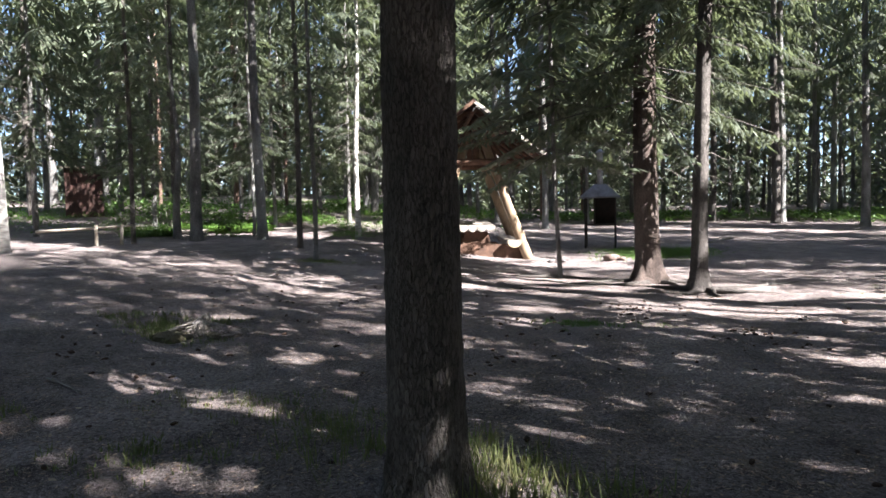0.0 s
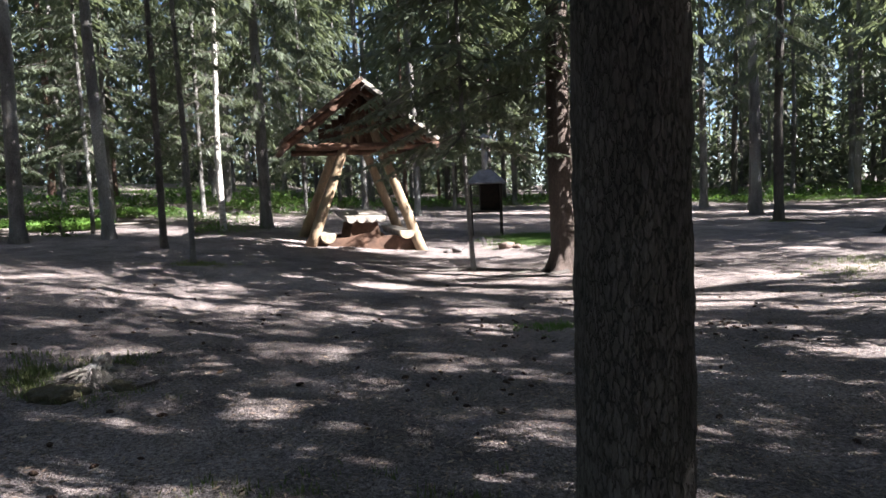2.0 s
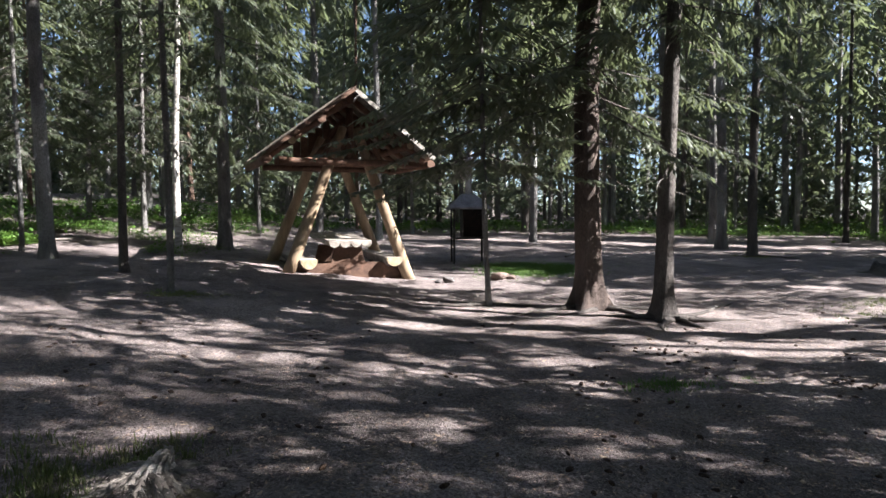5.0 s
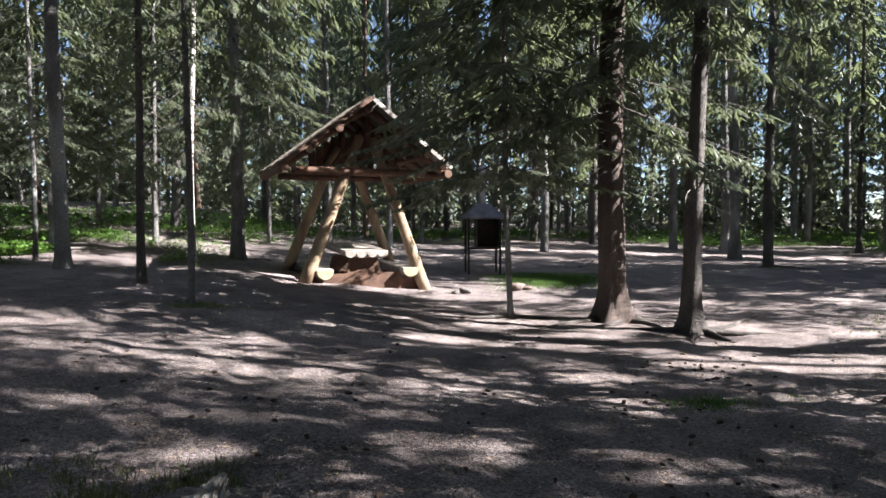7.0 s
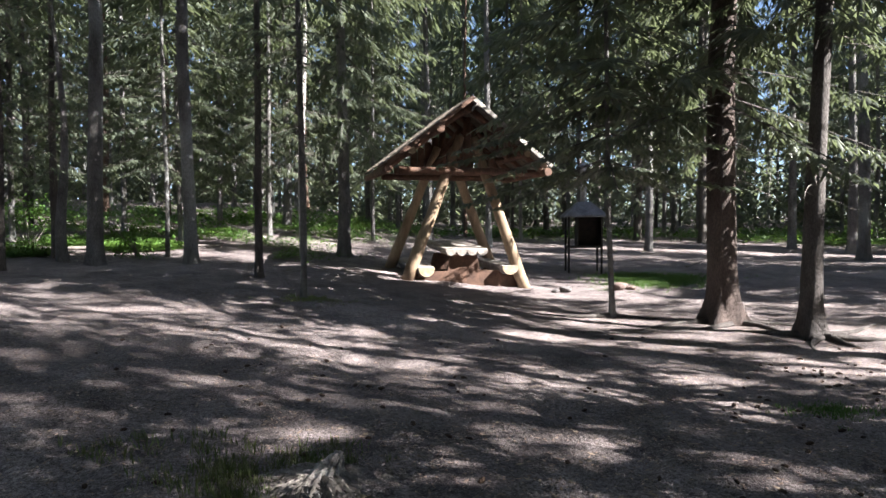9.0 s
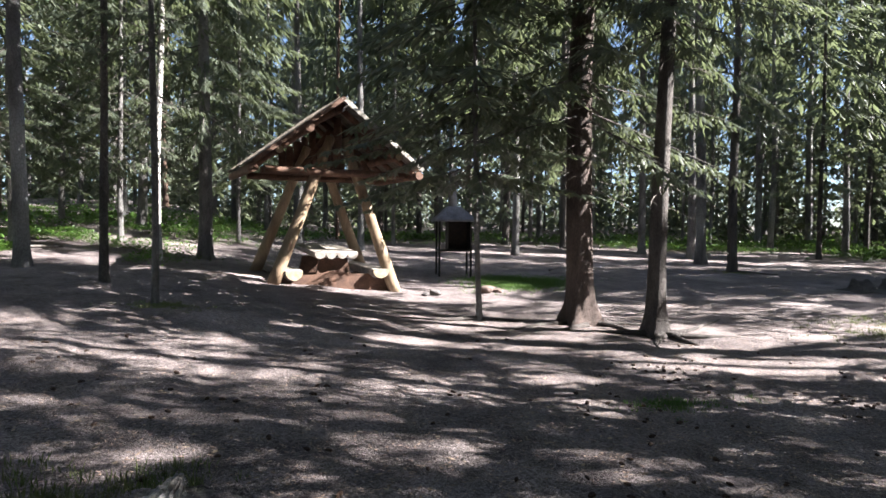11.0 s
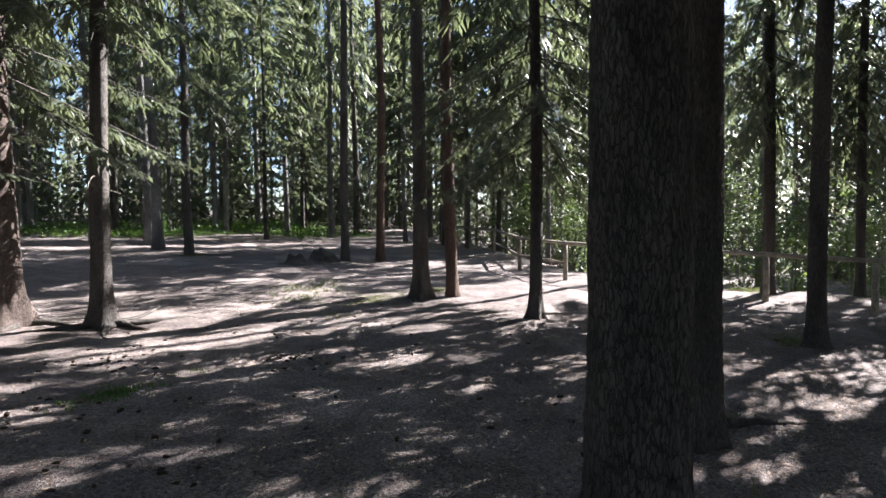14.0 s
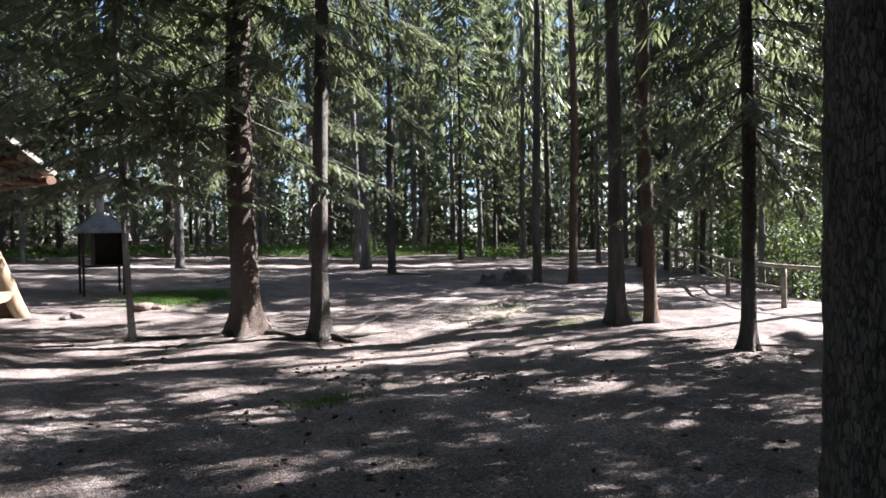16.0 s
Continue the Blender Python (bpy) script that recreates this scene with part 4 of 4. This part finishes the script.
def hut():
    x, y = -15.6, 26.5
    h = empty("outhouse", x, y, ground(x, y) - 0.05, 32)
    tagged(h, "small red-brown board outhouse under the trees", "hut")
    for i in range(10):
        part("wall_board", box((0.135, 0.03, 2.1), (-0.63 + 0.14 * i, -0.6 - 0.006 * (i % 2), 1.05), (0, 0, 0), 0.004), HUT, h)
    for sx in (-1, 1):
        for i in range(9):
            part("wall_board", box((0.03, 0.135, 2.1), (sx * (0.69 + 0.006 * (i % 2)), -0.55 + 0.14 * i, 1.05), (0, 0, 0), 0.004), HUT, h)
    part("back_wall", box((1.35, 0.04, 2.1), (0, 0.64, 1.05)), HUT, h)
    part("roof", box((1.75, 1.75, 0.06), (0, 0, 2.18), (6, 0, 0)), PLANK, h, "grey board roof")


hut()


# low stakes with a pole at the path's edge
def stakes():
    x, y = -8.35, 14.6
    s = empty("low_rail", x, y, ground(x, y))
    tagged(s, "low weathered pole on two short stakes", "rail")
    for i, dx in enumerate((0.0, 0.62)):
        part("stake", log_between((dx, 0, -0.1), (dx + 0.02, 0, 0.5), 0.045, 0.04, 9, 4, 170 + i), RAIL, s)
    part("pole", log_between((-1.5, 0.1, 0.36), (0.9, 0.02, 0.46), 0.035, 0.03, 9, 6, 173), RAIL, s)


stakes()


def fallen_pole(x, y, length, rz, r, seed, label="thin fallen dead trunk lying on the ground"):
    a = radians(rz)
    dx, dy = math.cos(a) * length, math.sin(a) * length
    z0, z1 = ground(x, y) + r * 0.8, ground(x + dx, y + dy) + r * 1.5
    ob = part("fallen_trunk", log_between((0, 0, 0), (dx, dy, z1 - z0), r, r * 0.5, 10, 9, seed), TWIG, None)
    ob.location = (x, y, z0)
    return tagged(ob, label, "fallen trunk")


fallen_pole(-9.8, 19.5, 5.2, 12, 0.06, 1)
fallen_pole(-7.2, 18.6, 2.0, 160, 0.04, 2)
fallen_pole(16.2, 8.9, 2.4, -20, 0.05, 3, "bare root and branch wood lying on the slope")
fallen_pole(17.0, 9.4, 2.0, 15, 0.04, 4, "bare root and branch wood lying on the slope")
fallen_pole(7.9, 18.4, 1.6, 40, 0.035, 5)
fallen_pole(-3.05, 4.6, 0.55, -35, 0.012, 6, "short dry twig on the needle litter")


# surface roots that spread from the trees
def root(x, y, rz, length, r, seed):
    rnd = random.Random(seed)
    pts, a, px, py = [], radians(rz), x, y
    for i in range(9):
        pts.append((px, py, ground(px, py) + r * (0.75 - 0.9 * i / 8) - 0.005))
        px, py = px + math.cos(a) * length / 8, py + math.sin(a) * length / 8
        a += rnd.uniform(-0.35, 0.35)
    cu = bpy.data.curves.new("root", "CURVE")
    cu.dimensions, cu.bevel_depth, cu.bevel_resolution, cu.resolution_u = "3D", r, 3, 6
    sp = cu.splines.new("POLY")
    sp.points.add(len(pts) - 1)
    for i, p in enumerate(pts):
        sp.points[i].co = (*p, 1)
        sp.points[i].radius = 1 - 0.75 * i / 8
    cu.materials.append(BARK)
    ob = new("surface_root", cu)
    return tagged(ob, "bare spruce root running over the trodden earth", "root", "surface roots")


for x, y, rz, n, r in ((4.55, 10.3, -6, 2.4, 0.045), (4.25, 10.4, 150, 1.5, 0.05), (3.75, 11.65, 190, 1.8, 0.05), (4.1, 11.4, -55, 1.2, 0.05), (2.45, 12.3, -30, 1.1, 0.035), (2.35, 12.35, 185, 1.5, 0.04), (4.5, 10.2, -75, 0.7, 0.05), (4.3, 10.2, 240, 0.8, 0.05), (4.5, 10.1, -35, 1.5, 0.05), (4.35, 10.1, 205, 1.3, 0.045), (4.2, 11.4, -20, 0.9, 0.05), (3.85, 11.3, 200, 1.6, 0.05),
                       (2.8, 2.55, -50, 1.2, 0.06), (2.75, 2.7, -20, 1.0, 0.05), (7.4, 4.7, -40, 0.8, 0.035), (13.5, 16.6, -30, 1.2, 0.05),
                       (8.4, 7.1, 190, 0.8, 0.04), (-0.05, 2.8, 240, 0.6, 0.04)):
    root(x, y, rz, n, r, int(x * 100 + y * 10))


# ---------------------------------------------------------------- undergrowth, grass, litter, cones
def leafy(name, mat, spots, label, size=(0.05, 0.09), high=0.25, seed=1, blade=False):
    """Many small leaves or blades on the ground. spots: x, y, radius x, radius y, count."""
    rnd = np.random.RandomState(seed)
    B, W, D = [], [], []
    for cx, cy, rx, ry, n in spots:
        done = 0
        while done < n:
            u, v = rnd.normal(0, 0.5, 2)
            x, y = cx + u * rx, cy + v * ry
            if not blade and noise.noise(Vector((x * 0.35, y * 0.35, seed))) < (-0.15 if size[0] > 0.08 else 0.02):
                done += 0.3
                continue
            z = float(lie(x, y))
            k = 7 if blade else 5
            for i in range(k):
                d = rnd.normal(size=3)
                if blade:
                    d = np.array([d[0] * 0.35, d[1] * 0.35, 1.0])
                    ln = high * rnd.uniform(0.4, 1.1)
                    B.append((x + rnd.uniform(-0.04, 0.04), y + rnd.uniform(-0.04, 0.04), z - 0.01))
                    D.append(rnd.uniform(0.003, 0.006))
                else:
                    d[2] = abs(d[2]) * 0.6
                    ln = rnd.uniform(*size)
                    B.append((x + rnd.uniform(-0.12, 0.12), y + rnd.uniform(-0.12, 0.12), z + high * rnd.uniform(0.1, 1.0)))
                    D.append(ln * 0.36)
                W.append(d / np.linalg.norm(d) * ln)
            done += 1
    ob = new(name, sprays_mesh(name, mat, (B, W, D)))
    return tagged(ob, label, "plants", kind="stuff")


leafy("bilberry_undergrowth", BILBERRY, ((-5.3, 19.7, 2.7, 2.2, 3200), (-8, 21.5, 4, 3, 3000), (-9, 26, 6, 5, 2200), (-2.5, 28, 4, 4, 1600), (-16, 27, 8, 7, 2600), (4, 34, 9, 6, 1500), (-3, 42, 10, 8, 900), (-8, 33, 6, 5, 1800), (-6.5, 18.2, 1.8, 0.9, 1100), (-4.6, 17.7, 1.3, 0.8, 1300), (-8.6, 18.3, 1.4, 1.0, 900), (-6.5, 20.2, 3.0, 1.2, 1800), (-4.5, 24.5, 4, 2.5, 1600), (-14, 36, 12, 8, 1100)),
      "low green bilberry undergrowth between the trunks", (0.045, 0.085), 0.17, 1)
leafy("bilberry_undergrowth", BILBERRY, ((13, 34, 8, 5, 2200), (21.5, 29, 6, 4, 2600), (30, 26, 6, 4, 2600), (27, 20, 4, 3, 1200), (40, 34, 12, 9, 1200), (22.5, 25.0, 4, 2, 900)),
      "low green bilberry undergrowth between the trunks", (0.045, 0.085), 0.17, 2)
leafy("bilberry_undergrowth", BILBERRY, ((22, 30, 7, 5, 1500), (31, 27, 7, 5, 1700), (28, 20.5, 3.5, 3, 600), (40, 33, 9, 8, 1500), (12, 33, 8, 5, 1300), (3, 33, 7, 5, 1200), (-5, 30, 6, 6, 1200), (-16, 30, 8, 7, 1200), (20.5, 25.5, 3, 1.6, 300)),
      "dense green bilberry and fern undergrowth deeper in the woods", (0.10, 0.19), 0.26, 12)
leafy("grass", LAWN, ((5.7, 16.4, 1.3, 1.0, 2000), (5.2, 17.1, 0.8, 0.5, 500)), "patch of short green grass beside the barbecue", high=0.13, seed=3, blade=True)
leafy("grass", GRASS, ((0.35, 3.1, 0.4, 0.5, 80), (0.75, 2.6, 0.6, 0.4, 60), (-0.5, 3.4, 0.4, 0.4, 30)), "thin tall grass round the trunk's foot", high=0.24, seed=4, blade=True)
leafy("grass", LAWN, ((1.69, 7.33, 0.34, 0.22, 90), (2.3, 7.25, 0.5, 0.25, 26)), "small tuft of short green grass", high=0.08, seed=5, blade=True)
leafy("grass", GRASS, ((-3.0, 6.5, 0.4, 0.35, 120), (-2.85, 6.25, 0.2, 0.2, 90), (-2.5, 6.8, 0.35, 0.25, 60), (-3.5, 7.0, 0.6, 0.3, 45), (-2.3, 5.9, 0.3, 0.2, 30)), "thin grass and moss round the old stump", high=0.11, seed=6, blade=True)
leafy("grass", GRASS, ((7.6, 7.7, 1.4, 0.5, 420), (9.4, 7.0, 0.5, 0.3, 130), (8.0, 9.0, 1.2, 0.5, 220), (9.0, 9.8, 1.6, 0.6, 220)), "thin pale grass over trodden earth", high=0.06, seed=7, blade=True)
leafy("grass", GRASS, ((-2.5, 12.4, 0.5, 0.3, 160), (6.8, 1.1, 0.4, 0.3, 130), (3.1, 2.5, 0.4, 0.3, 110), (13.4, 16.6, 0.5, 0.4, 120), (11.8, 1.0, 0.5, 0.4, 120)), "moss and short grass at the trunks' feet", high=0.08, seed=8, blade=True)
leafy("grass", GRASS, ((-1.4, 4.2, 0.6, 0.3, 60), (-0.6, 3.9, 0.5, 0.3, 60), (-1.6, 3.2, 0.5, 0.4, 60), (-3.2, 3.8, 0.6, 0.3, 50)), "sparse dry grass in needle litter", high=0.10, seed=9, blade=True)


def bush(x, y, r, h, seed, mat, label, n=1500, leaf=(0.05, 0.10)):
    """A leafy shrub: several bare stems and many single leaves."""
    rnd = np.random.RandomState(seed)
    b = empty("bush", x, y, ground(x, y) - 0.05)
    B, W, D = [], [], []
    hubs = [(rnd.uniform(-1, 1) * r * 0.75, rnd.uniform(-1, 1) * r * 0.75, h * rnd.uniform(0.2, 1.0)) for _ in range(22)]
    for i in range(n):
        c = np.array(hubs[rnd.randint(len(hubs))])
        d = rnd.normal(size=3)
        d /= np.linalg.norm(d)
        B.append(c + d * r * 0.33 * rnd.rand() ** 0.5)
        w = rnd.normal(size=3)
        w[2] = w[2] * 0.5 - 0.2
        ln = rnd.uniform(*leaf)
        W.append(w / np.linalg.norm(w) * ln)
        D.append(ln * 0.33)
    me = sprays_mesh("foliage", mat, (B, W, D))
    share("foliage", me, b)
    for i, c in enumerate(hubs[:6]):
        part("stem", log_between((rnd.uniform(-0.1, 0.1), rnd.uniform(-0.1, 0.1), 0), c, 0.02, 0.008, 6, 5, seed + i), TWIG, b)
    return tagged(b, label, "bush", "bushes beyond the fence")


for i, (x, y, r, h) in enumerate(((19.0, 6.3, 1.6, 3.6), (21.5, 6.0, 2.0, 5.0), (17.5, 4.0, 1.5, 3.2), (20.0, 3.4, 2.2, 5.0), (23.5, 7.2, 2.2, 5.2), (16.2, 2.2, 1.5, 3.0), (18.5, 0.8, 2.1, 4.8),
                                  (15.4, -0.4, 1.5, 3.0), (17.6, -2.0, 2.2, 4.8), (14.8, -3.0, 1.6, 3.2), (26.0, 9.0, 2.4, 5.5), (29.0, 11.5, 2.6, 6.0), (24.0, 4.0, 2.6, 7.0), (22.0, 0.0, 2.6, 7.0))):
    bush(x, y, r, h, 300 + i, LEAVES, "leafy green deciduous shrub on the slope beyond the fence", 2600 if i < 8 else 3000, (0.08, 0.16))
for i, (x, y, r, h) in enumerate(((-6.1, 17.6, 0.55, 0.9), (-9.3, 20.5, 0.8, 1.3), (-1.0, 25.0, 0.7, 0.9), (19.5, 23.5, 0.8, 1.1), (28.0, 22.5, 1.0, 1.6), (-11.5, 22.0, 0.9, 1.6))):
    bush(x, y, r, h, 340 + i, BILBERRY, "small light green bush among the trunks", 900, (0.05, 0.10))


def litter():
    """Dry needles, bark flakes and twig bits strewn over the near ground."""
    rnd = np.random.RandomState(9)
    B, W, D = [], [], []
    for i in range(42000):
        x, y = rnd.uniform(-5.5, 8.5), 1.0 + 12.0 * rnd.rand() ** 1.4
        th = rnd.uniform(0, 6.28)
        ln = rnd.uniform(0.012, 0.05) * (1.6 if i % 9 == 0 else 1)
        p = Vector((x, y, 0))
        z = float(lie(x, y)) + 0.035 * noise.noise(p * 0.8) + 0.022 * noise.noise(p * 2.1 + Vector((7, 3, 1))) + 0.016 * noise.noise(p * 5.3) + 0.011 * noise.noise(p * 11.0)
        B.append((x, y, z + 0.006))
        W.append((math.cos(th) * ln, math.sin(th) * ln, rnd.uniform(0.0, 0.35) * ln))
        D.append(rnd.uniform(0.003, 0.011))
    ob = new("forest_litter", sprays_mesh("forest_litter", LITTER_BITS, (B, W, D)))
    tagged(ob, "dry needles, bark flakes and twig bits", "litter", kind="stuff")


LITTER_BITS = material("litter_bits", (0.36, 0.27, 0.21), (0.14, 0.095, 0.075), 40, 0.9, 0, 60, vary=0.75)
litter()


def dry_leaves():
    """Pale fallen leaves and chips, larger than the needles."""
    rnd = np.random.RandomState(19)
    B, W, D = [], [], []
    for i in range(1500):
        x, y = rnd.uniform(-5.0, 6.0), 1.2 + 8.0 * rnd.rand()
        th, ln = rnd.uniform(0, 6.28), rnd.uniform(0.025, 0.06)
        p = Vector((x, y, 0))
        z = float(lie(x, y)) + 0.035 * noise.noise(p * 0.8) + 0.022 * noise.noise(p * 2.1 + Vector((7, 3, 1))) + 0.016 * noise.noise(p * 5.3) + 0.011 * noise.noise(p * 11.0)
        B.append((x, y, z + 0.008))
        W.append((math.cos(th) * ln, math.sin(th) * ln, rnd.uniform(0.0, 0.4) * ln))
        D.append(ln * rnd.uniform(0.18, 0.36))
    ob = new("dry_leaves", sprays_mesh("dry_leaves", DRY_LEAF, (B, W, D)))
    tagged(ob, "pale dry leaves and chips on the needle litter", "litter", kind="stuff")


DRY_LEAF = material("dry_leaf", (0.46, 0.37, 0.27), (0.26, 0.19, 0.14), 30, 0.8, 0, 60, vary=0.6)
dry_leaves()


def cones():
    bm = bmesh.new()
    loops = []
    for i in range(9):
        f = i / 8
        r = 0.019 * math.sin(math.pi * (0.12 + 0.83 * f)) ** 0.8 * (1.12 if i % 2 else 0.9)
        loops.append([bm.verts.new((math.cos(6.283 * k / 9) * r, math.sin(6.283 * k / 9) * r, 0.075 * f)) for k in range(9)])
    for a, b in zip(loops, loops[1:]):
        for k in range(9):
            bm.faces.new((a[k], a[(k + 1) % 9], b[(k + 1) % 9], b[k]))
    bm.faces.new(loops[0][::-1])
    bm.faces.new(loops[-1])
    me = bpy.data.meshes.new("spruce_cone")
    bm.to_mesh(me)
    bm.free()
    me.materials.append(CONE)
    rnd = random.Random(4)
    for i in range(280):
        x, y = rnd.uniform(-4.5, 7.5), rnd.uniform(2.2, 10.6)
        if i % 3 == 0:
            hx, hy = rnd.choice(((1.2, 7.6), (2.6, 8.4), (-2.8, 5.2), (3.6, 6.6), (0.2, 5.6)))
            x, y = hx + rnd.gauss(0, 0.4), hy + rnd.gauss(0, 0.4)
        p = Vector((x, y, 0))
        z = ground(x, y) + 0.035 * noise.noise(p * 0.8) + 0.022 * noise.noise(p * 2.1 + Vector((7, 3, 1))) + 0.016 * noise.noise(p * 5.3)
        ob = new("spruce_cone", me)
        ob.matrix_basis = pose(x, y, z + 0.006, 90 + rnd.uniform(-15, 15), 0, rnd.uniform(0, 360)) @ Matrix.Scale(rnd.uniform(0.55, 0.95), 4)
        tagged(ob, "dark brown spruce cone lying on needle litter", "cone", "fallen cones")


cones()
